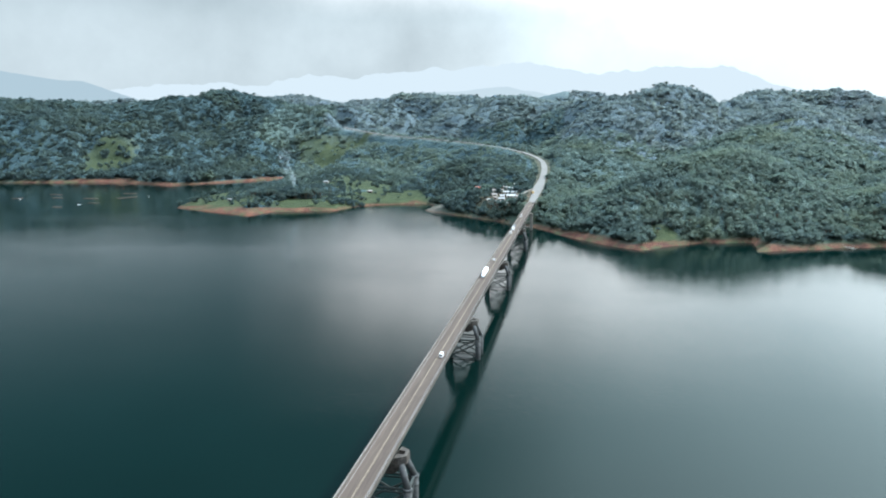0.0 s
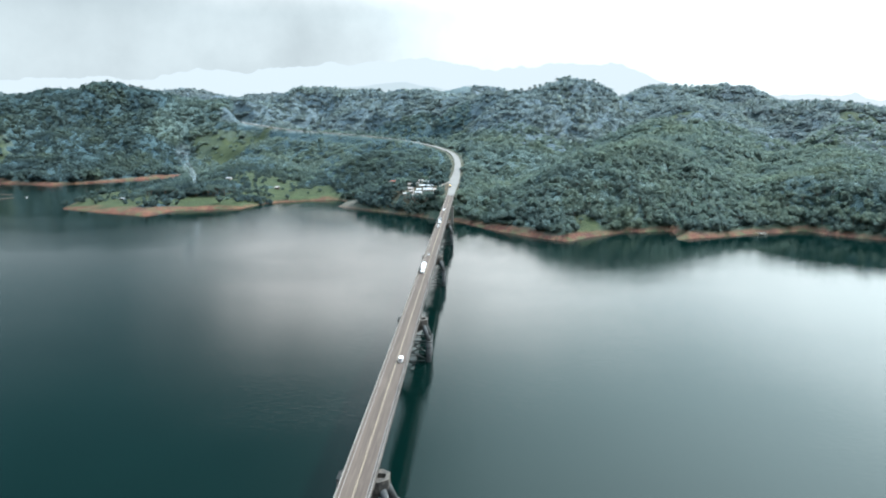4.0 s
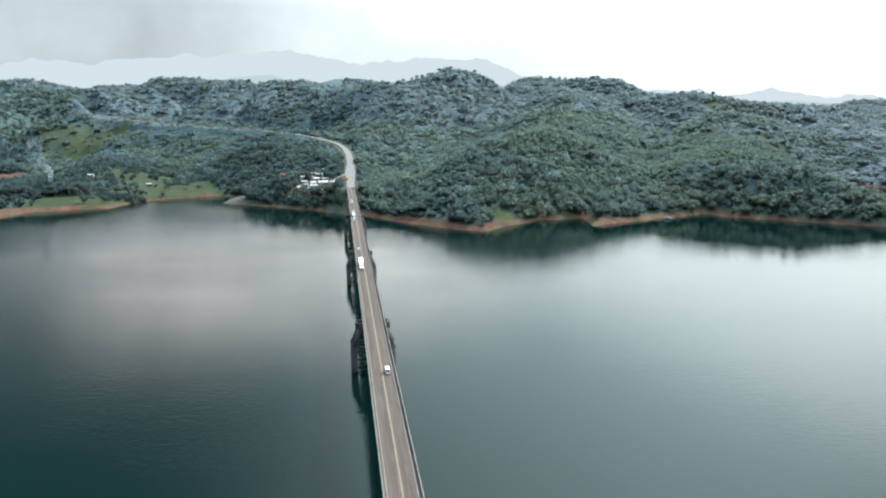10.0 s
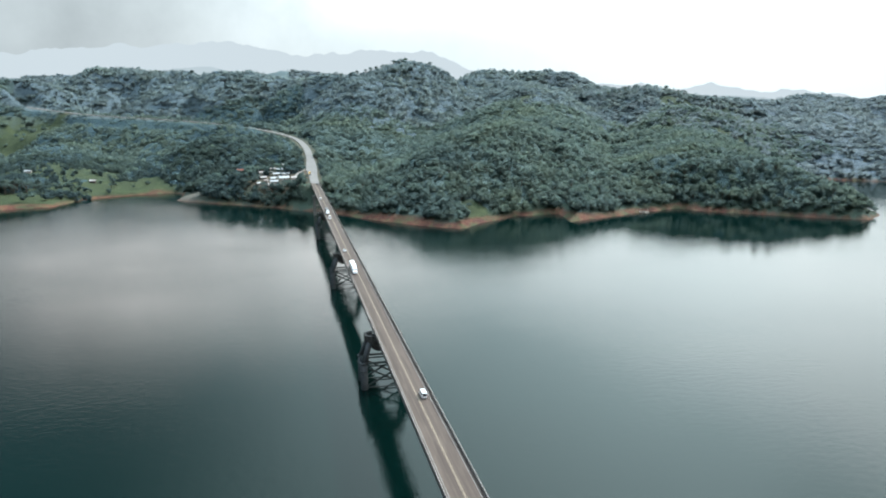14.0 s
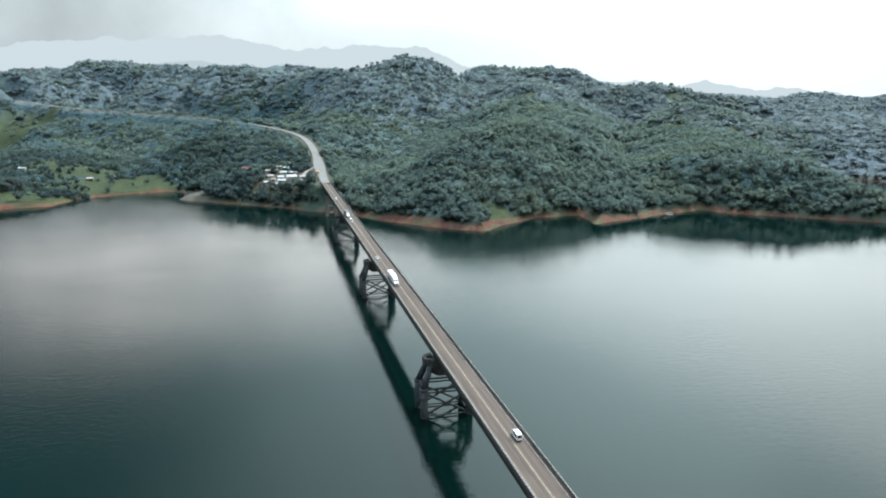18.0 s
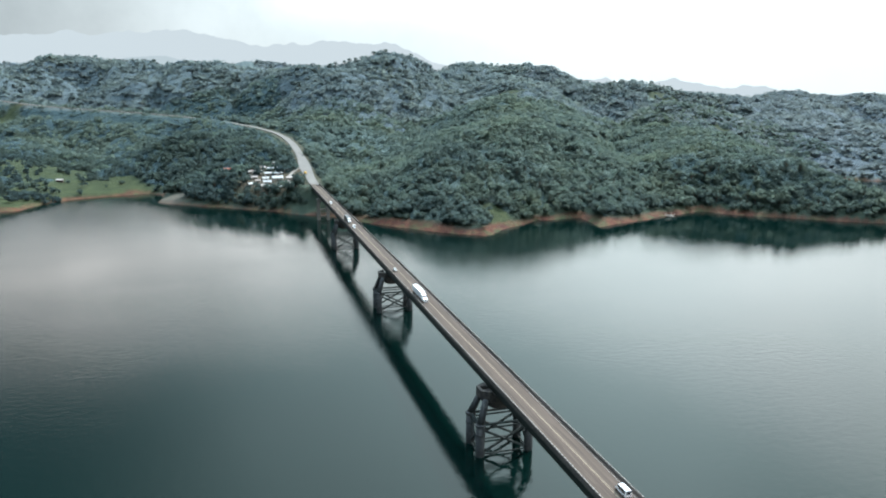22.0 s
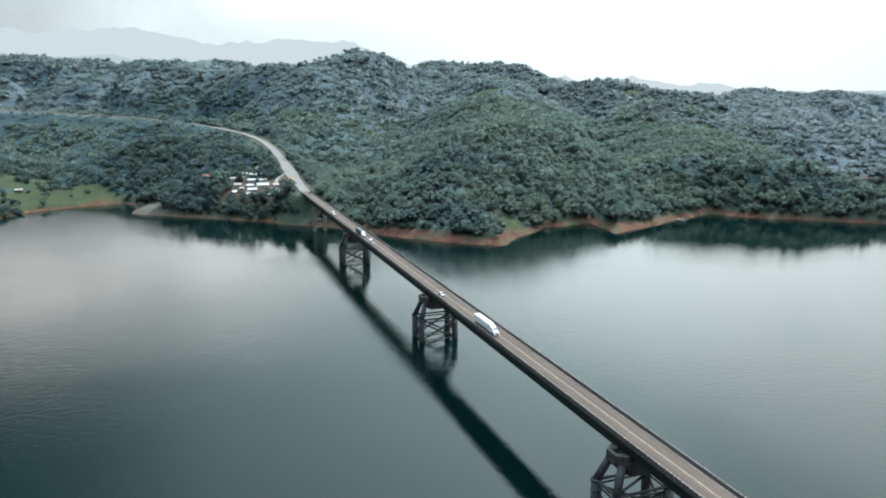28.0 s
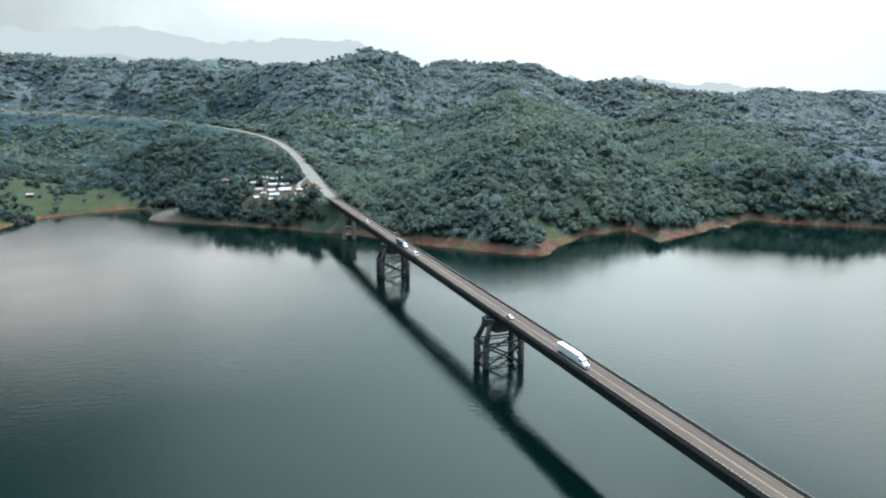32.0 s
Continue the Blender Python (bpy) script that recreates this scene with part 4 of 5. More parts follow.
# ---- the village ----
def build_house(x, y, turn, length, width, roof, wall, label, group="village houses", eaves=2.6):
    z = min(ground_at(x + dx, y + dy) for dx in (-3, 3) for dy in (-3, 3))
    top = ground_at(x, y) - z
    h = thing("house", pose(x, y, z, 0, 0, turn), label, "house", group)
    L, W, E = length / 2, width / 2, eaves + top
    part("wall", boxed((-L, -W, -0.3), (L, W, E)), wall, h)
    rise = 0.28 * width
    for s in (-1, 1):
        bm = bmesh.new()
        o = 0.55
        ys, zs = (W + o) * s, E - rise * o / W
        v = [bm.verts.new(c) for c in ((-L - o, 0, E + rise), (L + o, 0, E + rise), (L + o, ys, zs), (-L - o, ys, zs))]
        w = [bm.verts.new((q.co.x, q.co.y, q.co.z + 0.12)) for q in v]
        for f in ((0, 1, 2, 3), (7, 6, 5, 4), (0, 4, 5, 1), (1, 5, 6, 2), (2, 6, 7, 3), (3, 7, 4, 0)):
            bm.faces.new([(v + w)[k] for k in f])
        bmesh.ops.recalc_face_normals(bm, faces=bm.faces[:])
        part("roof_slope", bm, roof, h)
    for s in (-1, 1):
        bm = bmesh.new()
        bm.faces.new([bm.verts.new(c) for c in ((s * (L - 0.02), -W, E), (s * (L - 0.02), W, E), (s * (L - 0.02), 0, E + rise - 0.02))])
        g = bmesh.ops.extrude_face_region(bm, geom=bm.faces[:])
        for q in g["geom"]:
            if isinstance(q, bmesh.types.BMVert):
                q.co.x -= s * 0.15
        bmesh.ops.recalc_face_normals(bm, faces=bm.faces[:])
        part("gable", bm, wall, h)
    part("door", boxed((-0.5, -W - 0.06, top), (0.5, -W + 0.04, top + 2.0)), DARK, h)
    for s in (-1, 1):
        part("window", boxed((s * L * 0.6 - 0.5, -W - 0.05, top + 1.0), (s * L * 0.6 + 0.5, -W + 0.04, top + 1.9)), DARK, h)
    return h


BRIGHT = "small village house with a bright tin roof"
DULL = "small village house with a rusty dull tin roof"
for _x, _y, _t, _l, _w, _r, _lab in (
        (-35, 1377, 4, 12, 7.5, TIN, "larger village house with a bright white tin roof"), (-47, 1366, -6, 9, 6, TIN, BRIGHT), (-44, 1401, 3, 8, 5, TIN, BRIGHT),
        (-33, 1396, 0, 9, 5, TIN, BRIGHT), (-48, 1381, 8, 6.5, 5, TIN, BRIGHT), (-39, 1345, -4, 14, 5.5, TIN, "long low village shed with a bright tin roof"),
        (-51, 1353, 2, 7, 5.5, TIN_DULL, DULL), (-19, 1323, -12, 11, 6, TIN, "lakeside shed with a pale tin roof beside the bridge"), (-66, 1362, 20, 5, 4.5, TIN, BRIGHT),
        (-40, 1421, 0, 7, 5, TIN, BRIGHT), (-25, 1404, -8, 9, 5, TIN_DULL, DULL), (-49, 1427, 14, 6, 5, TIN_DULL, DULL), (-29, 1419, 5, 6, 4.5, TIN, BRIGHT),
        (-34, 1436, 30, 5, 4, TIN, BRIGHT), (-58, 1410, 3, 16, 4.5, TIN_DULL, "long narrow village shed with a dull tin roof"),
        (-60, 1386, 0, 7, 5, TIN_DULL, DULL), (-23, 1362, 10, 6, 5, TIN_DULL, DULL), (-57, 1372, -10, 5, 4, TIN_DULL, DULL), (-27, 1347, 0, 6, 4.5, TIN_DULL, DULL)):
    build_house(_x, _y, _t, _l, _w, _r, PLASTER, _lab)
build_house(-90, 1424, 10, 8, 6, TILE, PLASTER, "house with a red clay tile roof among trees")
build_house(72, 1382, 5, 12, 8, TIN_DULL, PLASTER, "grey flat-looking house among trees beside the road", "", 3.0)
build_house(-374, 1532, 0, 8, 5, TIN, PLASTER, "farm hut with a pale tin roof on the point", "farm huts")
build_house(-425, 1500, 15, 7, 5, TILE, PLASTER, "farm hut with a reddish roof on the point", "farm huts")
build_house(-291, 1520, 0, 7, 5, TIN_DULL, TIMBER, "timber hut at the edge of the grass", "farm huts")
build_house(-500, 1420, 10, 6, 4.5, TIN, TIMBER, "fisherman's hut with a white tin roof on the point", "farm huts")


def strip(name, line, wide, thick, material, label):
    """A lane laid along a line of points on the ground."""
    V, F, n = [], [], len(line)
    for i, p in enumerate(line):
        d = line[min(i + 1, n - 1)] - line[max(i - 1, 0)]
        side = Vector((d.y, -d.x, 0)).normalized()
        for k, z in ((-wide, -thick), (-wide, 0.25), (wide, 0.25), (wide, -thick)):
            q = p + side * k
            V.append((q.x, q.y, ground_at(p.x, p.y) + z))
    for i in range(n - 1):
        for k in range(3):
            a = 4 * i + k
            F.append((a, a + 1, a + 5, a + 4))
    return tagged(raw_mesh(name, np.array(V), np.array(F), material, None, False, True), label, "road", kind="structure")


strip("village_lane", spline([(-2, 1424, 0), (-10, 1408, 0), (-17, 1392, 0), (-22, 1372, 0), (-29, 1355, 0)], 4.0), 1.9, 0.8, CONCRETE, "pale lane down into the village")
strip("village_path", spline([(-28, 1411, 0), (-50, 1412, 0), (-75, 1416, 0), (-96, 1424, 0)], 5.0), 1.0, 0.8, CONCRETE, "pale path between the houses")


# ---- vehicles standing on the bridge and the road ----
def wheel(parent, x, y, r, w):
    side = 1 if x > 0 else -1
    t = part("wheel", tube(bmesh.new(), (x - w / 2, y, r), (x + w / 2, y, r), r, r, 14), RUBBER, parent)
    part("rim", tube(bmesh.new(), (x + side * (w / 2 - 0.02), y, r), (x + side * (w / 2 + 0.02), y, r), r * 0.55, r * 0.5, 10), CHROME, t)
    return t


def profile_body(outline, half, inset):
    """A car body: a side outline of (y, z, inset flag) swept across the width, upper parts drawn in."""
    bm = bmesh.new()
    cols = []
    for s in (-1, 1):
        cols.append([bm.verts.new((s * (half - (inset if up else 0.0)), y, z)) for y, z, up in outline])
    n = len(outline)
    for i in range(n):
        j = (i + 1) % n
        bm.faces.new((cols[0][i], cols[0][j], cols[1][j], cols[1][i]))
    bm.faces.new(cols[0][::-1])
    bm.faces.new(cols[1])
    bmesh.ops.recalc_face_normals(bm, faces=bm.faces[:])
    bmesh.ops.bevel(bm, geom=bm.edges[:], offset=0.06, segments=1, affect="EDGES")
    return bm


def build_car(name, m, paint, label, tall=1.45, length=4.4, van=False, group="cars on the bridge"):
    """Front towards +y."""
    c = thing(name, m, label, "car", group)
    L = length / 2
    if van:
        out = [(-L, 0.35, 0), (L, 0.35, 0), (L, 0.85, 0), (L - 0.5, 1.05, 0), (L - 1.2, tall, 1), (-L + 0.1, tall, 1), (-L, 1.0, 0)]
        glass = (L - 1.15, 1.1, tall - 0.08)
    else:
        out = [(-L, 0.35, 0), (L, 0.35, 0), (L, 0.7, 0), (L - 1.1, 0.95, 0), (L - 1.8, tall, 1), (-L + 1.2, tall, 1), (-L + 0.4, 0.98, 0), (-L, 0.9, 0)]
        glass = (L - 1.75, 1.0, tall - 0.08)
    part("body", profile_body(out, 0.9, 0.14), paint, c)
    y0 = -L + (0.35 if van else 0.9)
    for s in (-1, 1):
        part("side_window", boxed((s * 0.83 - 0.04, y0, 1.02), (s * 0.83 + 0.04, glass[0], tall - 0.14)), GLASS, c)
    bm = bmesh.new()
    a, b = glass[0] + 0.02, L - (0.55 if van else 1.1)
    v = [bm.verts.new(q) for q in ((-0.7, b, 1.03), (0.7, b, 1.03), (0.62, a, tall - 0.05), (-0.62, a, tall - 0.05))]
    w = [bm.verts.new(q.co + Vector((0, 0.05, 0.05))) for q in v]
    for f in ((0, 1, 2, 3), (7, 6, 5, 4), (0, 4, 5, 1), (1, 5, 6, 2), (2, 6, 7, 3), (3, 7, 4, 0)):
        bm.faces.new([(v + w)[k] for k in f])
    bmesh.ops.recalc_face_normals(bm, faces=bm.faces[:])
    part("windscreen", bm, GLASS, c)
    part("rear_window", boxed((-0.6, -L - 0.02 if van else -L + 0.62, 1.05), (0.6, -L + 0.05 if van else -L + 0.72, tall - 0.2)), GLASS, c)
    for s in (-1, 1):
        part("headlight", boxed((s * 0.62 - 0.17, L - 0.06, 0.58), (s * 0.62 + 0.17, L + 0.03, 0.74)), CHROME, c)
        part("tail_light", boxed((s * 0.7 - 0.12, -L - 0.03, 0.7), (s * 0.7 + 0.12, -L + 0.05, 0.86)), RED_LENS, c)
        for y in (-L * 0.62, L * 0.64):
            wheel(c, s * 0.82, y, 0.33, 0.2)
    return c


def build_truck(name, m, cab_paint, box_paint, trailer, label, box_h=2.8, category="truck", open_top=False):
    """A bonneted lorry with its trailer behind it; front towards +y, origin under the middle."""
    t = thing(name, m, label, category)
    total = trailer + 6.6
    f = total / 2
    cab = [(f - 6.0, 0.9, 0), (f, 0.9, 0), (f, 1.75, 0), (f - 1.9, 2.05, 0), (f - 2.5, 3.0, 1), (f - 3.4, 3.35, 1), (f - 4.6, 3.45, 1), (f - 4.8, 2.0, 0), (f - 6.0, 1.2, 0)]
    cabin = part("cab", profile_body(cab, 1.15, 0.08), cab_paint, t)
    part("windscreen", boxed((-0.95, f - 2.42, 2.1), (0.95, f - 2.15, 2.85)), GLASS, cabin)
    part("grille", boxed((-0.55, f - 0.02, 0.95), (0.55, f + 0.04, 1.65)), CHROME, cabin)
    part("bumper", boxed((-1.2, f - 0.1, 0.45), (1.2, f + 0.16, 0.85), 0.05), CHROME, cabin)
    for s in (-1, 1):
        part("side_window", boxed((s * 1.12 - 0.05, f - 3.7, 2.15), (s * 1.12 + 0.05, f - 2.7, 2.85)), GLASS, cabin)
        part("headlight", boxed((s * 0.85 - 0.18, f - 0.04, 1.1), (s * 0.85 + 0.18, f + 0.06, 1.4)), CHROME, cabin)
        part("exhaust", tube(bmesh.new(), (s * 1.1, f - 4.9, 1.0), (s * 1.1, f - 4.9, 3.7), 0.08, 0.08, 8), CHROME, cabin)
    y0, y1 = -f, f - 5.2
    if open_top:
        part("cargo_bed", boxed((-1.25, y0, 1.1), (1.25, y1, 1.3)), DARK_PAINT, t)
        for s in (-1, 1):
            part("side_board", boxed((s * 1.25 - 0.06, y0, 1.3), (s * 1.25 + 0.06, y1, 1.1 + box_h)), box_paint, t)
        part("tarpaulin", boxed((-1.2, y0 + 0.1, 1.0 + box_h), (1.2, y1 - 0.1, 1.2 + box_h), 0.08), box_paint, t)
    else:
        part("trailer_box", boxed((-1.28, y0, 1.15), (1.28, y1, 1.15 + box_h), 0.05), box_paint, t)
        part("rear_door", boxed((-1.15, y0 - 0.04, 1.3), (1.15, y0 + 0.02, 1.05 + box_h)), box_paint, t)
    part("chassis", boxed((-0.5, y0 + 0.3, 0.75), (0.5, f - 0.6, 1.12)), DARK_PAINT, t)
    for y in (y0 + 1.2, y0 + 2.5, y1 - 0.4, y1 + 0.9, f - 1.2):
        for s in (-1, 1):
            wheel(t, s * 1.0, y, 0.5, 0.42)
    return t


ROAD_Z = DECK_Z + 0.01
build_car("van", pose(1.9, 673, ROAD_Z), WHITE_PAINT, "white passenger van driving over the bridge", 2.1, 5.0, True)
build_truck("semi_truck", pose(-1.9, 856, ROAD_Z, 0, 0, 180), WHITE_PAINT, WHITE_PAINT, 14.0, "white semi truck with a long white box trailer")
build_car("car", pose(-1.9, 911, ROAD_Z, 0, 0, 180), SILVER_PAINT, "silver saloon car following the white truck")
build_truck("cargo_truck", pose(-1.9, 1075, ROAD_Z, 0, 0, 180), WHITE_PAINT, DARK_PAINT, 13.0, "dark grey high-sided truck on the bridge", 2.6, "truck", True)
build_car("pickup", pose(-1.9, 1046, ROAD_Z, 0, 0, 180), WHITE_PAINT, "white delivery van ahead of the dark truck", 2.2, 5.4, True)
build_car("car", pose(-1.9, 1167, ROAD_Z, 0, 0, 180), WHITE_PAINT, "white van at the far end of the bridge", 2.0, 5.0, True)
build_car("car", pose(1.9, 1300, ROAD_Z), DARK_PAINT, "dark car at the far end of the bridge")
build_truck("yellow_truck", pose(-3.2, 1372, 31.6, 2.6, 0, 180), YELLOW_PAINT, YELLOW_PAINT, 5.0, "small yellow truck on the approach road", 1.8)


# ---- fish pens and boats ----
def build_pen(x, y, turn, length, width):
    p = thing("fish_pen", pose(x, y, 0, 0, 0, turn), "floating timber fish pen on the lake", "fish pen", "fish pens")
    L, W = length / 2, width / 2
    for s in (-1, 1):
        part("side_beam", boxed((-L, s * W - 0.5, -0.3), (L, s * W + 0.5, 0.45), 0.05), TIMBER, p)
    n = max(2, int(length / 6))
    for k in range(n + 1):
        xx = -L + length * k / n
        part("cross_beam", boxed((xx - 0.4, -W, -0.25), (xx + 0.4, W, 0.52)), TIMBER, p)
        part("post", tube(bmesh.new(), (xx, W, 0.3), (xx, W, 1.9), 0.12, 0.1, 6), TIMBER, p)
    return p


for _p in ((-912, 1432, 10, 14, 8), (-889, 1500, -5, 22, 6), (-757, 1339, 8, 12, 7), (-783, 1454, -12, 30, 7), (-729, 1480, 60, 34, 7), (-765, 1540, 0, 24, 6), (-734, 1396, 5, 16, 7), (-850, 1455, 0, 18, 6)):
    build_pen(*_p)


def build_boat(x, y, turn):
    b = thing("boat", pose(x, y, 0, 0, 0, turn), "small open fishing boat with a pale hull", "boat", "boats")
    bm = bmesh.new()
    rings = []
    for k, (yy, w, d) in enumerate(((-3.2, 0.65, 0.0), (-1.5, 0.85, -0.1), (0.6, 0.85, -0.1), (2.2, 0.55, 0.05), (3.3, 0.05, 0.35))):
        rings.append([bm.verts.new(c) for c in ((-w, yy, 0.62), (-w * 0.6, yy, d), (w * 0.6, yy, d), (w, yy, 0.62), (w * 0.85, yy, 0.62), (w * 0.5, yy, d + 0.1), (-w * 0.5, yy, d + 0.1), (-w * 0.85, yy, 0.62))])
    for a, c in zip(rings[:-1], rings[1:]):
        for i in range(8):
            j = (i + 1) % 8
            bm.faces.new((a[i], a[j], c[j], c[i]))
    bm.faces.new(rings[0][::-1])
    bm.faces.new(rings[-1])
    bmesh.ops.recalc_face_normals(bm, faces=bm.faces[:])
    part("hull", bm, WHITE_PAINT, b)
    for yy in (-1.8, 0.2):
        part("bench", boxed((-0.7, yy - 0.15, 0.4), (0.7, yy + 0.15, 0.46)), TIMBER, b)
    return b


for _p in ((-900, 1425, 40), (-742, 1372, -60), (-155, 1462, 70), (-700, 1500, 20)):
    build_boat(*_p)


# ---- single trees along the water and on the crests ----
def leaf_cloud(bm, centre, radius, count, leaf):
    for _ in range(count):
        d = Vector(rng.normal(0, 1, 3)).normalized()
        p = Vector(centre) + d * radius * rng.uniform(0.55, 1.05)
        p.z = centre[2] + (p.z - centre[2]) * 0.75
        a = Vector(rng.normal(0, 1, 3)).normalized()
        b = a.cross(d).normalized()
        k = leaf * rng.uniform(0.6, 1.3)
        bm.faces.new([bm.verts.new(q) for q in (p + a * k, p - a * k * 0.5 + b * k * 0.8, p - a * k * 0.7 - b * k * 0.7)])


def build_tree(name, high, spread, clumps, label):
    t = thing(name, pose(0, 0, -400), label, "tree", "single trees")
    fork = high * 0.42
    part("trunk", tube(bmesh.new(), (0, 0, -1.0), (0.2, 0.1, fork), 0.045 * high * 0.6, 0.03 * high * 0.6, 8), BARK, t)
    crown = bmesh.new()
    limbs = bmesh.new()
    for k in range(clumps):
        a = 2.4 * k + rng.uniform(-0.3, 0.3)
        r = spread * math.sqrt((k + 0.4) / clumps) * 0.8
        c = (r * math.cos(a), r * math.sin(a), high * (0.80 - 0.30 * (r / spread) ** 2) + rng.uniform(-0.6, 0.6))
        tube(limbs, (0.2, 0.1, fork * rng.uniform(0.75, 1.0)), c, 0.014 * high, 0.006 * high, 5, False)
        leaf_cloud(crown, c, spread * rng.uniform(0.30, 0.44), 46, 0.55)
    part("branchwork", limbs, BARK, t)
    part("crown", crown, LEAF, t)
    return t


KINDS = [build_tree("tree", 11, 4.6, 9, "broad green shoreline tree with an uneven crown"), build_tree("tree", 14, 4.4, 9, "tall green tree rising out of the forest edge"),
         build_tree("tree", 8, 3.6, 7, "low bushy tree above the bank"), build_tree("tree", 17, 5.6, 11, "tall spreading tree standing above the ridge")]
USED = [0, 0, 0, 0]


def set_tree(k, x, y):
    m = pose(x, y, ground_at(x, y) - 0.2, 0, 0, rng.uniform(0, 360))
    if USED[k] == 0:
        KINDS[k].matrix_basis = m
    else:
        copy_thing(KINDS[k], m)
    USED[k] += 1


def line_of_trees(points, gap, inland, kinds):
    pts = spline([(*p, 0) for p in points], gap)
    for p in pts:
        x, y = p.x + rng.uniform(-6, 6), p.y + inland + rng.uniform(-8, 12)
        h, s, rd, vd = land(np.array([x]), np.array([y]))
        g, c, sd = cover(np.array([x]), np.array([y]), h, s)
        if s[0] > 4 and rd[0] > 10 and c[0] < 0.6 and sd[0] < 0.4:
            set_tree(int(rng.choice(kinds)), x, y)


line_of_trees([(30, 1262), (80, 1195), (125, 1152), (170, 1185), (240, 1205), (330, 1190), (400, 1208), (450, 1160), (510, 1118), (555, 1095)], 6.5, 12, (0, 1, 2))
line_of_trees([(40, 1290), (110, 1220), (200, 1225), (330, 1225), (420, 1230), (520, 1160)], 11, 10, (0, 1))
line_of_trees([(-160, 1420), (-110, 1372), (-60, 1332), (-15, 1305)], 6, 6, (2, 2, 0))
line_of_trees([(-148, 1404), (-112, 1364), (-62, 1324), (-20, 1298)], 4, 3, (2,))
line_of_trees([(-150, 1430), (-105, 1388), (-62, 1345), (-22, 1315)], 6, 6, (0, 2, 1))
line_of_trees([(-455, 1408), (-425, 1400), (-400, 1402), (-375, 1412), (-355, 1432)], 4, 6, (0, 1, 3))
line_of_trees([(-420, 1410), (-395, 1405), (-360, 1420), (-335, 1445)], 5, 6, (0, 1, 3))
line_of_trees([(60, 2030), (150, 2062), (214, 2072), (300, 2080)], 16, 0, (3, 1))
line_of_trees([(690, 2010), (740, 2000), (790, 2000), (860, 1975)], 13, 0, (3, 1))
line_of_trees([(-1300, 2130), (-1150, 2210), (-960, 2292), (-800, 2310)], 26, 0, (3,))
for _x, _y in ((-262, 1492), (-258, 1496), (-440, 1345), (-520, 1395), (-505, 1408), (-486, 1412)):
    set_tree(2, _x, _y)
for _k, _n in enumerate(USED):
    if _n == 0:
        set_tree(_k, 60 + 9 * _k, 1290)


# ---- a fallen tree, made up for a pale patch on the water off the eastern point ----
DRIFT = Mat("pale_wood", (0.42, 0.41, 0.37), 0.85).worn((0.25, 0.24, 0.21), (0.52, 0.51, 0.47), 2.0, 0.4, 0.7).m


def build_standin_tree(x, y, turn):
    t = thing("standin_tree", pose(x, y, 0, 0, 0, turn), "made-up pale fallen tree standing in for a pale patch on the water", "fallen tree")
    part("trunk", tube(bmesh.new(), (-7, 1.5, 2.2), (3, 0, -0.3), 0.38, 0.22, 8), DRIFT, t)
    limbs = bmesh.new()
    for k in range(70):
        u = rng.uniform(0.15, 1.0)
        root = Vector((-7 + 10 * u, 1.5 * (1 - u), 2.2 - 2.5 * u + 0.1))
        a, up = rng.uniform(0, 2 * math.pi), rng.uniform(0.05, 0.7)
        tip = root + Vector((math.cos(a), math.sin(a), up)) * rng.uniform(2.0, 5.5)
        tip.z = max(tip.z, 0.1)
        tube(limbs, root, tip, 0.13, 0.05, 5, False)
    part("branchwork", limbs, DRIFT, t)
    return t


build_standin_tree(352, 1168, 20)


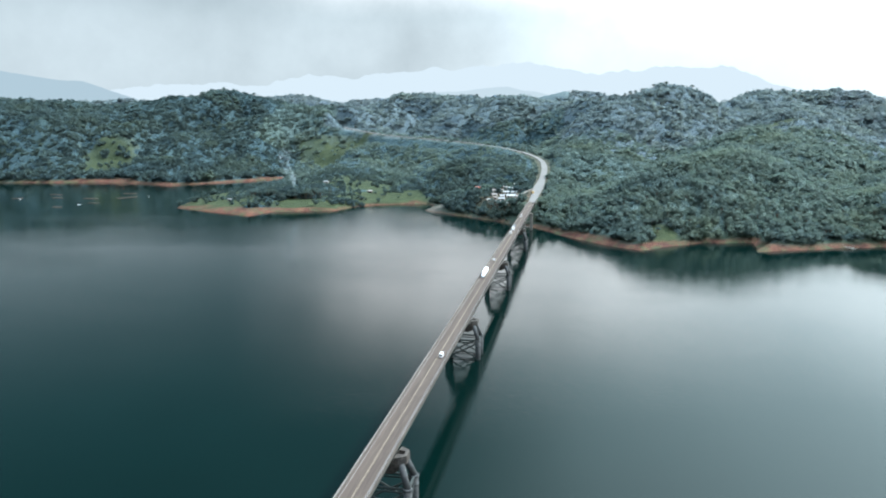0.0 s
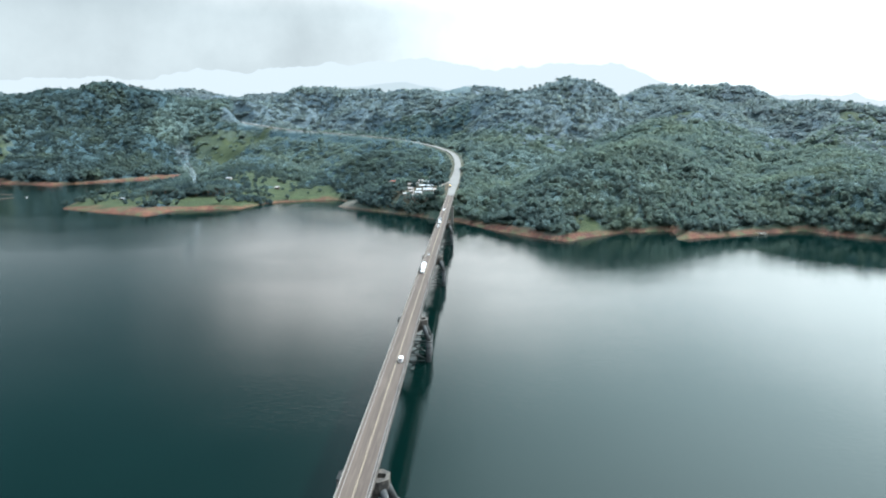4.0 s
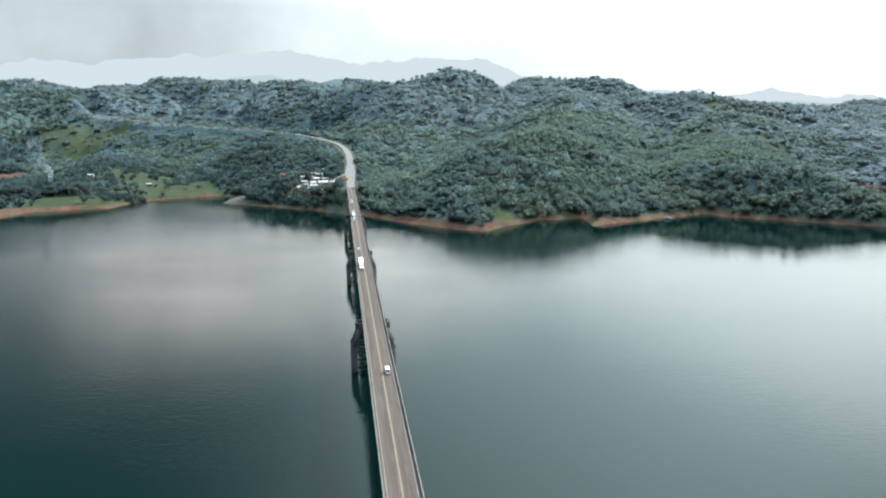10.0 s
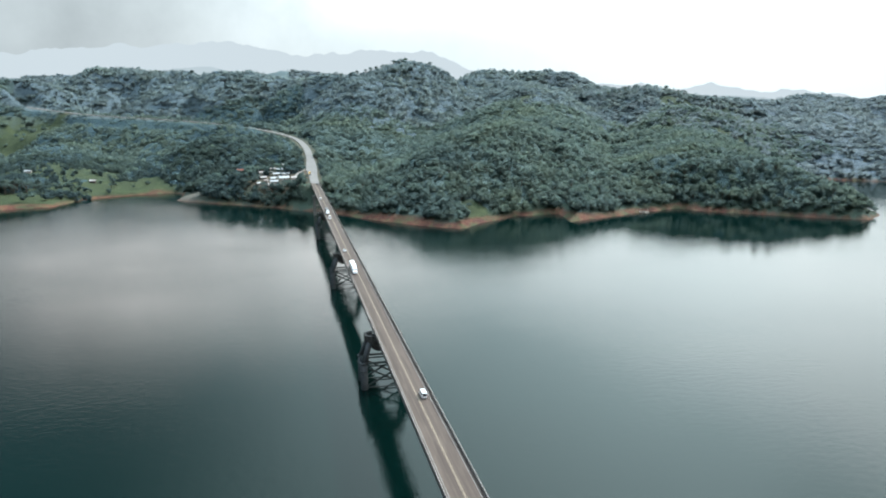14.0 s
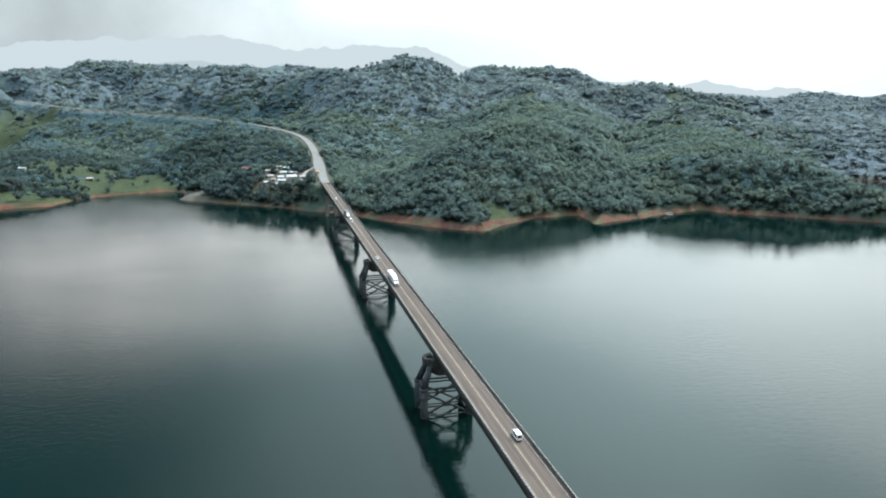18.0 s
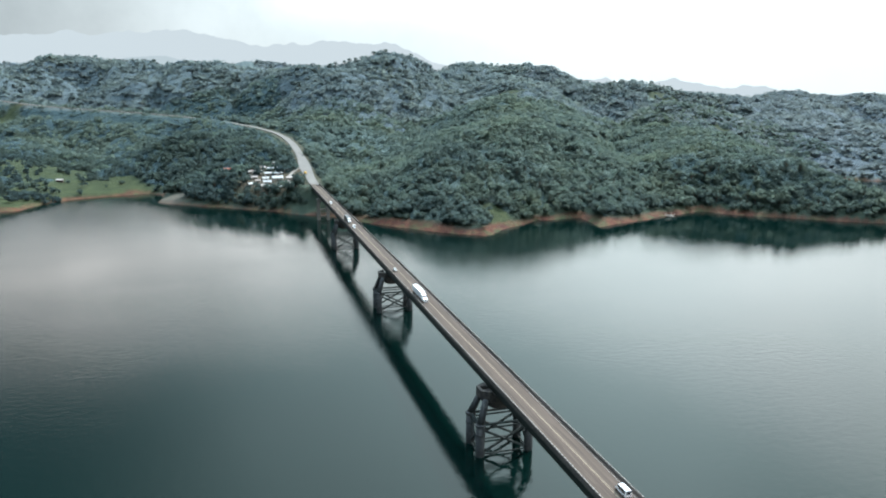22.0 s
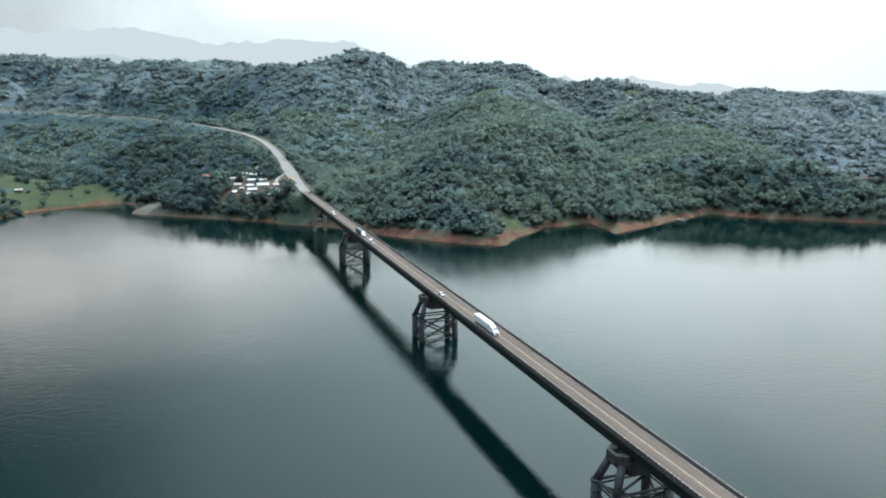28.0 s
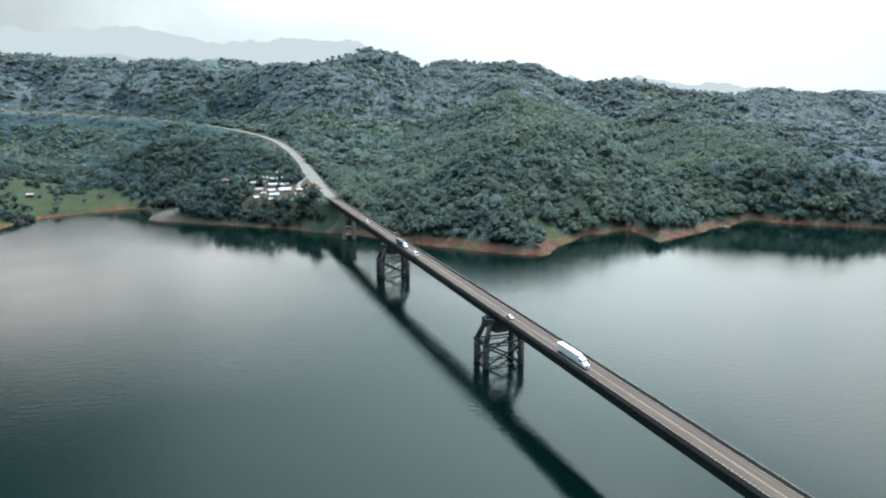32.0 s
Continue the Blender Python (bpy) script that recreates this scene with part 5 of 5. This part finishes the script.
# ---- smoke from a small fire on the point ----
SMOKE = bpy.data.materials.new("smoke")
SMOKE.use_nodes = True
_t = SMOKE.node_tree
_p = _t.nodes["Principled BSDF"]
_tc, _nz, _mr = _t.nodes.new("ShaderNodeNewGeometry"), _t.nodes.new("ShaderNodeTexNoise"), _t.nodes.new("ShaderNodeMapRange")
_nz.inputs["Scale"].default_value, _nz.inputs["Detail"].default_value = 0.16, 5
for _k, _v in (("From Min", 0.42), ("From Max", 0.72), ("To Min", 0.0), ("To Max", 0.15)):
    _mr.inputs[_k].default_value = _v
_t.links.new(_tc.outputs["Position"], _nz.inputs["Vector"])
_t.links.new(_nz.outputs["Fac"], _mr.inputs["Value"])
_clear, _lit, _mixed = _t.nodes.new("ShaderNodeBsdfTransparent"), _t.nodes.new("ShaderNodeBsdfTranslucent"), _t.nodes.new("ShaderNodeMixShader")
_lit.inputs["Color"].default_value = (0.72, 0.84, 0.92, 1)
_sz, _thin, _fade = _t.nodes.new("ShaderNodeSeparateXYZ"), _t.nodes.new("ShaderNodeMapRange"), _t.nodes.new("ShaderNodeMath")
_t.links.new(_tc.outputs["Position"], _sz.inputs[0])
_t.links.new(_sz.outputs["Z"], _thin.inputs["Value"])
for _k, _v in (("From Min", 22.0), ("From Max", 88.0), ("To Min", 1.7), ("To Max", 0.15)):
    _thin.inputs[_k].default_value = _v
_fade.operation = "MULTIPLY"
_t.links.new(_mr.outputs["Result"], _fade.inputs[0])
_t.links.new(_thin.outputs["Result"], _fade.inputs[1])
_t.links.new(_fade.outputs[0], _mixed.inputs["Fac"])
_t.links.new(_clear.outputs["BSDF"], _mixed.inputs[1])
_t.links.new(_lit.outputs["BSDF"], _mixed.inputs[2])
_t.links.new(_mixed.outputs["Shader"], _t.nodes["Material Output"].inputs["Surface"])
_t.nodes.remove(_p)


def build_smoke(x, y):
    s = bmesh.new()
    z = ground_at(x, y) + 6
    for k in range(15):
        u = k / 14
        c = Vector((x - 10 * u + 5 * math.sin(6 * u), y + 4 * math.sin(9 * u), z + 62 * u ** 0.9))
        g = bmesh.ops.create_icosphere(s, subdivisions=2, radius=1.6 + 9.5 * u)
        for v in g["verts"]:
            v.co = v.co * (1 + 0.35 * noise.noise(v.co * 0.4 + Vector((k, 0, 0)))) + c
    ob = part("smoke_plume", s, SMOKE, None, "", True)
    return tagged(ob, "thin bluish smoke rising from a small fire", "smoke", kind="stuff")


build_smoke(-400, 1442)
